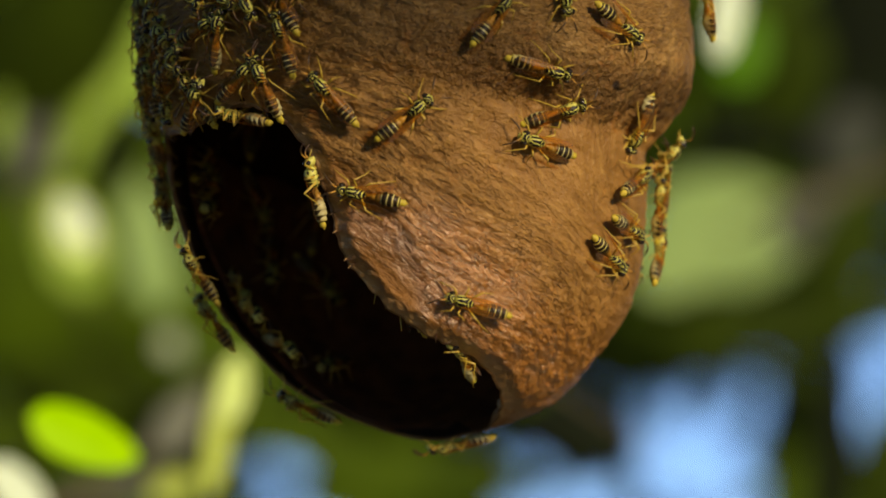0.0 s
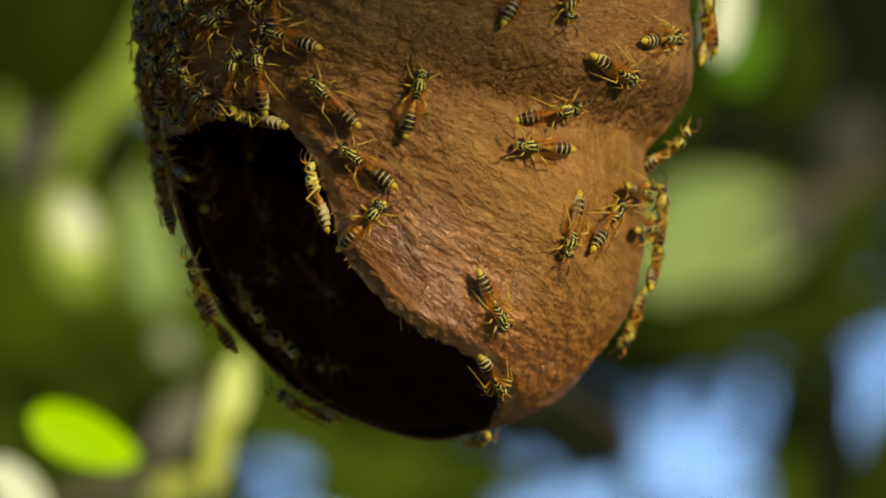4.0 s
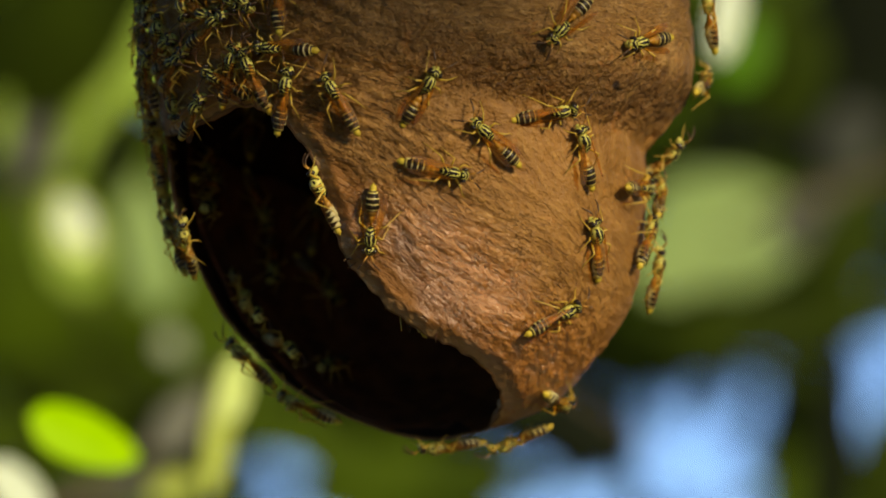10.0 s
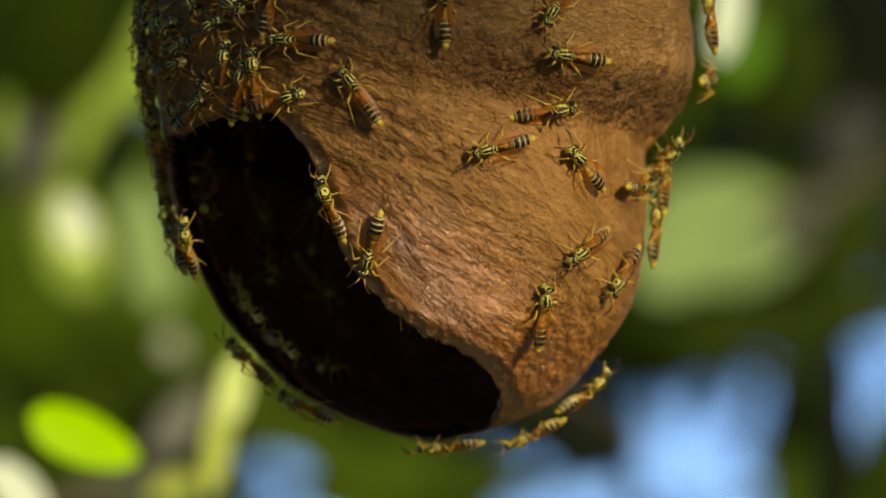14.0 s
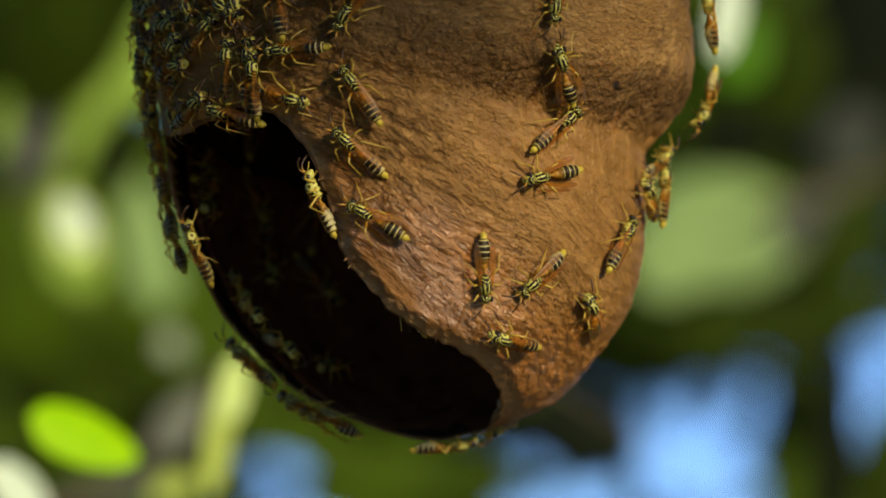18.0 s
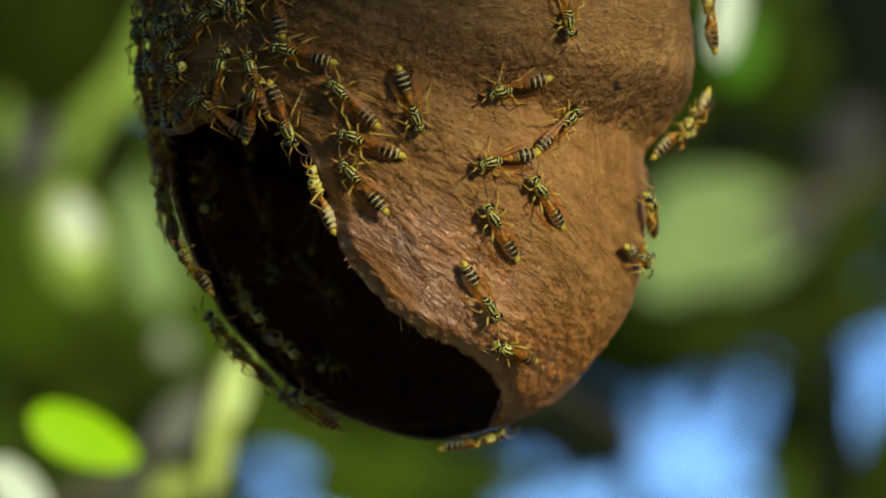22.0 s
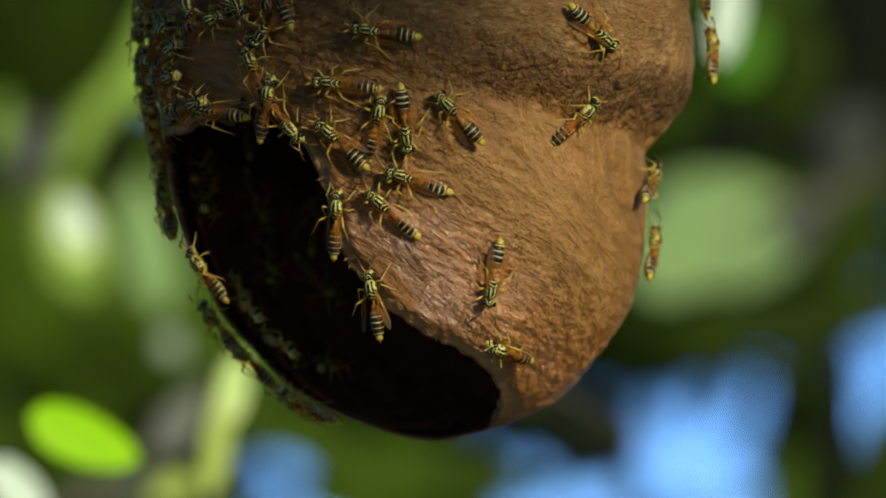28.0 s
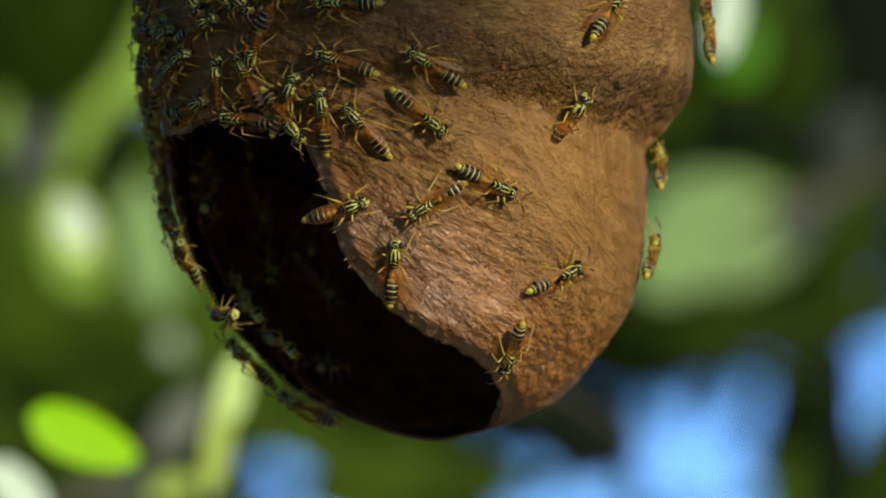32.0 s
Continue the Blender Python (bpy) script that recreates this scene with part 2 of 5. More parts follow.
def wasp_materials():
    dark = (0.012, 0.009, 0.006)
    out = {}
    # abdomen: dark plates with pale hind margins, a yellow belly and tip
    k = Mat("abdomen_bands", 0.42, 0.25)
    co = k.coords()
    x, y, z = k.xyz(co, 1000)
    wob = k.noise(co, 900, 2) - 0.5
    tone = k.chance()
    yellow = k.mix(y.ramp(-6.0, -7.2), k.mix(tone, (0.48, 0.40, 0.12), (0.50, 0.46, 0.24)), (0.56, 0.44, 0.05))
    p = ((y * -1.0 - 1.75) * 1.02 + wob * 0.25).frac()
    belly = (z + y * -0.04 - 0.80 - x.absolute() * 0.30).ramp(-0.1, 0.8)
    black = (belly * 0.78 - p).ramp(-0.05, 0.05).both(y.ramp(-6.95, -6.75))
    front = y.ramp(-3.7, -2.4)
    c = k.mix(black, yellow, dark)
    c = k.mix(front * 0.9, c, (0.40, 0.19, 0.022))
    c = k.mix(k.noise(co, 400, 3).ramp(0.45, 0.75) * 0.45, c, (0.12, 0.06, 0.02))
    k.put(c, "Base Color")
    out["abdomen"] = k.m
    # thorax: dark with pale lines along the back and pale flanks
    k = Mat("thorax_lines", 0.42, 0.25)
    co = k.coords()
    wob = k.noise(co, 1300, 2) - 0.5
    x, y, z = k.xyz(co, 1000)
    a = x.absolute() + wob * 0.6
    yy = y + (k.noise(co, 800, 2) - 0.5) * 0.7
    collar = (yy - 2.72).absolute() < 0.15
    flank = (z + wob * 0.6 < 1.7).both(((yy * 1.1 + z * 0.6).frac()) > 0.3)
    arcs = (((a * 1.65 + (yy - 1.2) * 0.3 + 0.1).frac() > 0.62).both(yy > 0.75))
    veer = (((yy * 1.55 + a * 0.75).frac() > 0.63).both(yy < 0.75).both(a > 0.10))
    mark = arcs.either(veer).either(collar).either(flank)
    c = k.mix(mark, dark, (0.54, 0.51, 0.12))
    k.put(c, "Base Color")
    k.put(k.bump(k.noise(co, 4000, 2), 0.0001, 0.6), "Normal")
    out["thorax"] = k.m
    # head: pale face and rings, dark crown
    k = Mat("head_pattern", 0.42, 0.25)
    co = k.coords()
    wob = k.noise(co, 1300, 2) - 0.5
    x, y, z = k.xyz(co, 1000)
    a = x.absolute() + wob * 0.7
    yy = y + (k.noise(co, 900, 2) - 0.5) * 0.9
    crown = (z > 1.75).both(yy < 4.4)
    round_ = (a.op("POWER", 2.0) + (yy - 3.1).op("POWER", 2.0) * 1.2).op("SQRT")
    ring = ((round_ * 2.05 + 0.55).frac() > 0.68).either((yy - 4.1).absolute() < 0.12)
    k.put(k.mix(crown.both(ring * -1.0 + 1.0), (0.54, 0.51, 0.12), dark), "Base Color")
    out["head"] = k.m
    k = Mat("compound_eye", 0.2, 0.5)
    k.b.inputs["Base Color"].default_value = (0.02, 0.014, 0.01, 1)
    out["eye"] = k.m
    k = Mat("leg_chitin", 0.4, 0.5)
    k.put(k.mix(k.noise(k.coords(), 900, 2), (0.42, 0.25, 0.025), (0.54, 0.40, 0.07)), "Base Color")
    out["leg"] = k.m
    k = Mat("antenna_chitin", 0.45, 0.4)
    y = k.xyz(k.coords(), 1000)[1]
    k.put(k.mix(y.ramp(4.6, 5.6), (0.55, 0.28, 0.05), (0.06, 0.03, 0.015)), "Base Color")
    out["antenna"] = k.m
    # wing: amber film with darker veins
    k = Mat("amber_wing", 0.38, 0.35)
    co = k.coords()
    x, y, z = k.xyz(co, 1000)
    vein = ((x * 1.7 + y * 0.22 + k.noise(co, 500, 1) * 0.5).frac() - 0.5).absolute().ramp(0.40, 0.5)
    tip = (y * -1.0).ramp(3.6, 7.0)
    c = k.mix(tip, (0.36, 0.18, 0.045), (0.20, 0.15, 0.13))
    c = k.mix(vein * 0.8, c, (0.12, 0.05, 0.015))
    k.put(c, "Base Color")
    k.over("ShaderNodeBsdfTransparent", vein * -0.40 + 0.80, (1.0, 0.82, 0.50))
    out["wing"] = k.m
    return out


def leaf_material(name, dark, light, glow, share=0.45, rough=0.6):
    k = Mat(name, rough, 0.15)
    co = k.coords()
    c = k.mix(k.noise(co, 30, 4).ramp(0.3, 0.7), dark, light)
    c = k.mix(k.island() * 0.5, c, dark)
    k.put(c, "Base Color")
    k.over("ShaderNodeBsdfTranslucent", share, k.mix(k.noise(co, 18, 3).ramp(0.3, 0.7), glow, tuple(g * 0.8 for g in glow)))
    return k.m


def plain_material(name, a, b, scale, rough=0.8, depth=0.004):
    k = Mat(name, rough, 0.3)
    co = k.coords()
    n = k.noise(co, scale, 6, 0.6)
    k.put(k.mix(n.ramp(0.3, 0.7), a, b), "Base Color")
    k.put(k.bump(n, depth, 0.6), "Normal")
    return k.m


NEST_PAPER = nest_material()
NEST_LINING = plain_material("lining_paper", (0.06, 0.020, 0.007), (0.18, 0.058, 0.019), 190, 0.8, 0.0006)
NEST_RIM = plain_material("rim_paper", (0.11, 0.055, 0.022), (0.25, 0.13, 0.055), 220, 0.55, 0.0007)
# shell inside and combs near black: the hollow's shade put into the colour
NEST_INNER = plain_material("inner_paper_shaded", (0.02, 0.008, 0.004), (0.065, 0.024, 0.009), 160, 0.85, 0.0006)
WASP = wasp_materials()
LEAF_MID = leaf_material("leaf_green", (0.045, 0.085, 0.003), (0.085, 0.150, 0.005), (0.10, 0.17, 0.004), 0.2)
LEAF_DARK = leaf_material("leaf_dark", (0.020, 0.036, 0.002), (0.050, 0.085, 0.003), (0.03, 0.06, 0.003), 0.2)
# near-black copy of the leaf green, with deep shade put into its colour
LEAF_DEEP_SHADE = leaf_material("leaf_deep_shade", (0.008, 0.012, 0.005), (0.016, 0.024, 0.010), (0.01, 0.02, 0.006), 0.2)
LEAF_FRESH = leaf_material("leaf_fresh", (0.20, 0.34, 0.04), (0.28, 0.44, 0.06), (0.25, 0.42, 0.04), 0.12)
LEAF_SAGE = leaf_material("leaf_sage", (0.19, 0.31, 0.10), (0.27, 0.40, 0.15), (0.2, 0.32, 0.10), 0.12)
LEAF_BRIGHT = leaf_material("leaf_bright", (0.26, 0.56, 0.003), (0.40, 0.74, 0.004), (0.20, 0.45, 0.005), 0.12)
LEAF_VIVID = leaf_material("leaf_vivid", (0.045, 0.14, 0.002), (0.08, 0.22, 0.003), (0.08, 0.2, 0.003), 0.12)
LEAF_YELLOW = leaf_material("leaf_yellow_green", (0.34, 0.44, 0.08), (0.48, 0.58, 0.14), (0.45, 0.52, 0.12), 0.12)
# pale green for brightly lit spots, the brightness put into the colour
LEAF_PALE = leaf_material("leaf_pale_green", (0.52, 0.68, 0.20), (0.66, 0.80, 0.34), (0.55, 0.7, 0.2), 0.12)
# light grey-green blade that stands in for an out-of-focus glint
LEAF_GLINT = leaf_material("leaf_glint", (0.26, 0.32, 0.22), (0.34, 0.40, 0.30), (0.2, 0.26, 0.18), 0.1)
LEAF_SILVER_DARK = leaf_material("leaf_grey", (0.045, 0.055, 0.045), (0.075, 0.085, 0.07), (0.04, 0.05, 0.03), 0.1)
# whitish colour in place of sun glare on glossy leaves
LEAF_WHITE = leaf_material("leaf_sun_glare", (0.62, 0.76, 0.58), (0.72, 0.84, 0.70), (0.7, 0.75, 0.5), 0.1)
LEAF_DRY = leaf_material("leaf_dry", (0.14, 0.155, 0.12), (0.20, 0.21, 0.17), (0.1, 0.1, 0.07), 0.1)
BARK = plain_material("bark", (0.06, 0.045, 0.03), (0.16, 0.13, 0.10), 90)
# unseen ground, pale so that it bounces light up to the nest
SOIL = plain_material("soil", (0.16, 0.12, 0.06), (0.34, 0.26, 0.14), 6, 0.95, 0.03)

# ---- building helpers ----
def part(name, bm, material, parent=None, label="", smooth=True):
    """Links a bmesh as one mesh object under its parent."""
    me = bpy.data.meshes.new(name)
    bm.to_mesh(me)
    bm.free()
    me.materials.append(material)
    if smooth:
        me.polygons.foreach_set("use_smooth", [True] * len(me.polygons))
    ob = new(name, me)
    if parent:
        ob.parent = parent
    return tagged(ob, label)


def tube(bm, points, radii, sides=7):
    """A tapering tube along points."""
    pts = [Vector(p) for p in points]
    rings = []
    for i, p in enumerate(pts):
        d = (pts[min(i + 1, len(pts) - 1)] - pts[max(i - 1, 0)]).normalized()
        a = d.orthogonal().normalized()
        if rings:
            a = (prev - d * prev.dot(d)).normalized()
        prev = a
        b = d.cross(a)
        rings.append([bm.verts.new(p + (a * math.cos(w) + b * math.sin(w)) * radii[i]) for w in
                      [2 * math.pi * j / sides for j in range(sides)]])
    for r, s in zip(rings, rings[1:]):
        for j in range(sides):
            bm.faces.new((r[j], r[(j + 1) % sides], s[(j + 1) % sides], s[j]))
    bm.faces.new(rings[0][::-1])
    bm.faces.new(rings[-1])


def loft(bm, rows, sides=16, flat=1.0):
    """A body along y from rows of (y, z, half-width, half-height)."""
    rings = []
    for y, z, rx, rz in rows:
        rings.append([bm.verts.new((rx * math.cos(w), y, z + rz * math.sin(w) * (1 if math.sin(w) > 0 else flat))) for w in
                      [2 * math.pi * j / sides for j in range(sides)]])
    for r, s in zip(rings, rings[1:]):
        for j in range(sides):
            bm.faces.new((r[j], s[j], s[(j + 1) % sides], r[(j + 1) % sides]))
    bm.faces.new(rings[0])
    bm.faces.new(rings[-1][::-1])


# ---- ground and branch ----
def ground():
    bm = bmesh.new()
    bmesh.ops.create_grid(bm, x_segments=40, y_segments=40, size=600)
    for v in bm.verts:
        v.co.z = 0.05 * noise.noise(v.co * 0.03)
    tagged(part("ground", bm, SOIL), "soil out of view, kept pale to bounce light upwards", "ground", kind="structure")


def roughness_of(p):
    """Lumps and short ridges of the paper at a point, in mm; roughest beside the mouth."""
    q = Vector(p)
    off = (q.x + 12) * 0.79 + (q.z - 19) * 0.61 + 5 * noise.noise(q * 0.07)
    wild = float(swell((off + 12) / 9) * swell((17 - off) / 15))
    w = Vector((0.42 * q.x, 0.42 * q.y, q.z + 0.45 * q.x))
    d = 0.75 * noise.noise(q * 0.055) + 0.35 * noise.noise(q * 0.16)
    d += 0.30 * noise.noise(w * Vector((0.22, 0.22, 0.5)))
    r = noise.noise(w * Vector((0.62, 0.62, 1.1)) + Vector((7, 3, 1)))
    g = noise.noise(w * Vector((1.1, 1.1, 1.7)) + Vector((3, 9, 2)))
    # the eroded, pitted band under the ledge
    ledge = math.exp(-((q.z + 0.2 * q.x - 33.0) / 6.0) ** 2) * float(swell((q.x + 20) / 22))
    d -= ledge * (1.3 * max(0.0, noise.noise(q * 0.30 + Vector((2, 5, 8)))) + 0.75 * max(0.0, noise.noise(q * 0.75 + Vector((9, 1, 4)))) + 0.35 * abs(noise.noise(q * 1.5)))
    # fine level fibres over the upper part
    upper = float(swell((q.z + 0.2 * q.x - 30) / 10))
    d += 0.10 * upper * noise.noise(Vector((q.x * 0.35, q.y * 0.35, q.z * 1.6 + 0.1 * q.x)))
    # wrinkles that run down across the flank
    s = Vector((0.3 * q.x, 0.3 * q.y, q.z + 0.55 * q.x))
    t = noise.noise(s * 0.5) + 0.5 * noise.noise(Vector((s.x * 2, s.y * 2, s.z)) * 1.0)
    d += (0.07 + 0.30 * wild) * t + 0.12 * wild * noise.noise(q * 0.9)
    return d + (0.08 + 0.14 * wild) * (1 - 2 * abs(r)) + (0.08 + 0.08 * wild) * g


def nest():
    thing = tagged(new("wasp_nest"), "brown papery wasp nest hanging with a wide torn mouth", "wasp nest")
    thing.matrix_world = NEST
    # heights at even steps along the profile
    line = _prof[:, [0, 1, 2]]
    step = np.hypot(np.diff(line[:, 0]), np.diff((line[:, 1] + line[:, 2]) / 2))
    s = np.r_[0, np.cumsum(step)]
    low = np.interp(np.linspace(0, s[-1] * 0.62, 330), s, line[:, 0])
    high = np.interp(np.linspace(s[-1] * 0.62, s[-1], 40), s, line[:, 0])[1:]
    vs = np.r_[low, high]
    near = np.linspace(175, 365, 380, endpoint=False)
    azs = np.r_[near, np.linspace(5, 175, 120, endpoint=False)]
    A, V = np.meshgrid(azs, vs)
    base = skin(A, V)
    d = mouth(base)
    # the sheet is cut along the mouth's rim
    rows, cols = A.shape
    verts, uvs, index = [], [], {}

    lips = []

    def place(az, v, p, dd):
        # towards the torn edge the paper turns smooth and curls inwards
        fold = float(swell(1 + dd / 3.0))
        near_lip = float(swell((-p[1] - 4) / 12))
        lips.append(fold * near_lip)
        out = roughness_of(p) * (1 - 0.7 * fold) + near_lip * (0.35 * math.exp(-((dd + 2.8) / 0.8) ** 2) - 0.7 * fold * fold)
        n = Vector((math.cos(radians(az)), math.sin(radians(az)), -0.3 if v < -10 else 0)).normalized()
        verts.append((Vector(p) + n * out) * MM)
        along = radians((az - 270 + 180) % 360 - 180) * 4.4
        fall = (0.62 - 0.12 * min(1.0, max(-1.0, along / 3))) * float(swell((40 - v) / 34)) + 0.07
        uvs.append((along, v / 10 + fall * along + 0.05 * math.sin(along * 2.1)))
        return len(verts) - 1

    def corner(q):
        if q not in index:
            index[q] = place(A[q], V[q], base[q], d[q])
        return index[q]

    def crossing(q, r):
        key = (min(q, r), max(q, r))
        if key not in index:
            f = d[q] / (d[q] - d[r])
            step = (A[r] - A[q] + 180) % 360 - 180
            index[key] = place(A[q] + f * step, V[q] + f * (V[r] - V[q]), base[q] + f * (base[r] - base[q]), 0.0)
        return index[key]

    faces = []
    for i in range(rows - 1):
        for j in range(cols):
            k = (j + 1) % cols
            quad = ((i, j), (i, k), (i + 1, k), (i + 1, j))
            gone = [d[q] > 0 for q in quad]
            if all(gone):
                continue
            face = []
            for n in range(4):
                q, r = quad[n], quad[(n + 1) % 4]
                if not gone[n]:
                    face.append(corner(q))
                if gone[n] != gone[(n + 1) % 4]:
                    face.append(crossing(q, r))
            if len(face) > 2:
                faces.append(face)
    # the torn edge is evened out a little
    seen = {}
    for f in faces:
        for a, b in zip(f, f[1:] + f[:1]):
            seen[min(a, b), max(a, b)] = seen.get((min(a, b), max(a, b)), 0) + 1
    beside = {}
    for (a, b), n in seen.items():
        if n == 1:
            beside.setdefault(a, []).append(b)
            beside.setdefault(b, []).append(a)
    for _ in range(6):
        moved = {a: (verts[a] * 0.4 + (verts[n[0]] + verts[n[1]]) * 0.3) for a, n in beside.items() if len(n) == 2 and verts[a].z < 0.05}
        for a, v in moved.items():
            verts[a] = v
    me = bpy.data.meshes.new("envelope")
    me.from_pydata(verts, [], faces)
    layer = me.uv_layers.new(name="fibres")
    flat = np.array(uvs)[[l.vertex_index for l in me.loops]]
    layer.data.foreach_set("uv", flat.ravel())
    me.attributes.new("lip", "FLOAT", "POINT").data.foreach_set("value", lips)
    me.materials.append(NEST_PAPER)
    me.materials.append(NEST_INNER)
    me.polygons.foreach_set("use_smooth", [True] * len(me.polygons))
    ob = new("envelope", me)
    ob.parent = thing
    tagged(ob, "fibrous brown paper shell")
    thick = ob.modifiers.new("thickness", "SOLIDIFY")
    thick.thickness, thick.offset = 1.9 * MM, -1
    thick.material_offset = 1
    group = ob.vertex_groups.new(name="thickness")
    for a, v in enumerate(verts):
        group.add([a], 0.28 + 0.72 * float(swell((-v.y * 1000 - 2) / 10)), "REPLACE")
    thick.vertex_group = "thickness"
    # the thick smooth lip along the torn edge
    seen_lip = set()
    loop, at = [], min((a for a, n in beside.items() if verts[a].z < 0.05), key=lambda a: verts[a].y)
    while at is not None:
        loop.append(at)
        ahead = [n for n in beside[at] if n not in seen_lip]
        seen_lip.add(at)
        at = next((n for n in ahead if n != loop[0] and n not in seen_lip), None)
    line = [verts[a] for a in loop[::2]]
    bm = bmesh.new()
    tube(bm, [p - Vector((p.x - AXIS * MM, p.y, 0)).normalized() * 0.45 * MM for p in line],
         [(0.25 + 0.30 * float(swell((p.z * 1000 + 6) / 10)) + 0.14 * noise.noise(p * 300)) * MM for p in line], 8)
    part("rim", bm, NEST_RIM, thing, "smooth greyish paper lip round the mouth")
    # the inner wall of paper in the lower part of the hollow
    bm = bmesh.new()
    grid = []
    for j in range(61):
        az = 8 + 158 * j / 60
        col = []
        top = float(np.clip(18.6 - 0.365 * (skin(az, 10)[0] + 48.4), -20, 19)) + 0.6 * math.sin(az * 0.31)
        for i in range(30):
            v = -32.0 + (top + 32.0) * i / 29
            p = Vector(skin(az, v, -2.4 - 0.5 * (i == 29)))
            n = noise.noise(p * 0.25) * 0.5 + noise.noise(p * 0.6) * 0.25
            col.append(bm.verts.new((p * (1 + n * 0.01)) * MM))
        grid.append(col)
    for a, b in zip(grid, grid[1:]):
        for i in range(29):
            bm.faces.new((a[i], a[i + 1], b[i + 1], b[i]))
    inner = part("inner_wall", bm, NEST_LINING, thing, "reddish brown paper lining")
    inner.modifiers.new("thickness", "SOLIDIFY").thickness = 0.8 * MM
    # comb tiers inside
    for v0, r, cx in ((30, 40, -6), (52, 42, -4)):
        bm = bmesh.new()
        n = 60
        rings = []
        for h, k in ((4.5, 0.96), (3.5, 1.0), (-2.5, 1.0), (-4.0, 0.96), (-4.2, 0.0), (4.6, 0.0)):
            rings.append([bm.verts.new(((cx + r * k * math.cos(w)) * MM, (6 + r * 0.9 * k * math.sin(w)) * MM,
                                        (v0 + h + 0.10 * r * k * math.cos(w) * -1 + 0.5 * math.sin(7 * w)) * MM))
                          for w in [2 * math.pi * j / n for j in range(n)]])
        for q, s2 in zip(rings, rings[1:] + rings[:1]):
            for j in range(n):
                bm.faces.new((q[j], q[(j + 1) % n], s2[(j + 1) % n], s2[j]))
        bmesh.ops.remove_doubles(bm, verts=bm.verts, dist=0.0001)
        part("comb", bm, NEST_INNER, thing, "comb tier inside the shell, coloured dark for the hollow's shade")
    return thing


ground()
nest()

# ---- wasps ----
def wasp_template(wing_open, leg_seed, droop=0.0):
    """One wasp, 12 mm long: +y its head, +z up, standing on z = 0."""
    rnd = random.Random(leg_seed)
    thing = new("wasp")
    bm = bmesh.new()
    loft(bm, [(y * MM, z * MM, a * MM, b * MM) for y, z, a, b in
              ((2.72, 2.0, 0.3, 0.3), (2.9, 2.0, 0.78, 0.7), (3.12, 2.0, 1.12, 0.95), (3.45, 1.95, 1.22, 1.05), (3.78, 1.85, 1.05, 1.0),
               (4.06, 1.65, 0.76, 0.84), (4.3, 1.4, 0.42, 0.52), (4.4, 1.25, 0.15, 0.2))])
    head = part("head", bm, WASP["head"], thing)
    for sx in (-1, 1):
        bm = bmesh.new()
        bmesh.ops.create_uvsphere(bm, u_segments=10, v_segments=8, radius=1.0)
        bmesh.ops.transform(bm, matrix=pose(sx * 0.94 * MM, 3.45 * MM, 2.1 * MM, 0, 0, sx * 12) @ Matrix.Diagonal((0.40 * MM, 0.55 * MM, 0.80 * MM, 1)), verts=bm.verts)
        part("eye", bm, WASP["eye"], head, "dark compound eye")
        bm = bmesh.new()
        o = rnd.uniform(-0.3, 0.3)
        tube(bm, [(sx * a * MM, b * MM, c * MM) for a, b, c in
                  ((0.35, 4.3, 2.3), (0.7, 4.95, 2.75), (1.15 + o, 5.7, 2.6), (1.7 + o, 6.4, 2.1), (2.1 + o, 6.9, 1.4))],
             [0.13 * MM, 0.12 * MM, 0.14 * MM, 0.15 * MM, 0.09 * MM], 6)
        part("antenna", bm, WASP["antenna"], head)
    bm = bmesh.new()
    loft(bm, [(y * MM, z * MM, a * MM, b * MM) for y, z, a, b in
              ((2.78, 1.95, 0.32, 0.4), (2.58, 2.0, 0.66, 0.72), (2.05, 2.1, 1.0, 1.08), (1.3, 2.15, 1.08, 1.18), (0.7, 2.1, 1.02, 1.16),
               (0.2, 2.0, 0.89, 1.04), (-0.3, 1.85, 0.68, 0.86), (-0.65, 1.7, 0.44, 0.58), (-0.85, 1.6, 0.2, 0.26))])
    part("thorax", bm, WASP["thorax"], thing)
    bm = bmesh.new()
    rows = [(-0.8, 1.6, 0.18, 0.2), (-1.3, 1.62, 0.24, 0.28), (-1.75, 1.6, 0.40, 0.42)]
    wide = [0.62, 0.98, 1.19, 1.17, 0.94, 0.60]
    for i, w in enumerate(wide):
        y0 = -1.8 - i * 0.98
        rows += [(y0, 1.55 - droop * i * 0.1, w * 0.955, w * 0.88), (y0 - 0.5, 1.52 - droop * (i + 0.5) * 0.1, w * 1.0, w * 0.92),
                 (y0 - 0.92, 1.48 - droop * (i + 0.9) * 0.1, (w * 0.97), w * 0.9)]
    rows += [(-7.75, 1.4 - droop * 0.6, 0.32, 0.3), (-8.0, 1.38 - droop * 0.6, 0.14, 0.14), (-8.2, 1.37 - droop * 0.6, 0.03, 0.03)]
    loft(bm, [(y * MM, z * MM, a * MM, b * MM) for y, z, a, b in rows])
    part("abdomen", bm, WASP["abdomen"], thing, "black abdomen with pale yellow bands")
    # wings lie back along the flanks
    for sx in (-1, 1):
        bm = bmesh.new()
        outline = [(0, 0.22, -0.15), (-1.2, 0.42, -0.28), (-2.8, 0.65, -0.42), (-4.6, 0.82, -0.5), (-6.0, 0.78, -0.42), (-7.0, 0.5, -0.18), (-7.4, 0.22, 0.1)]
        top, low = [], []
        for y, o, i in outline:
            row_t, row_l = [], []
            for f in (0, 0.25, 0.5, 0.75, 1):
                x = sx * (i + (o - i) * f)
                h = 0.10 * math.sin(f * math.pi * 3) + 0.015 * y * (1 - f)
                row_t.append(bm.verts.new((x * MM, y * MM, (h + 0.03) * MM)))
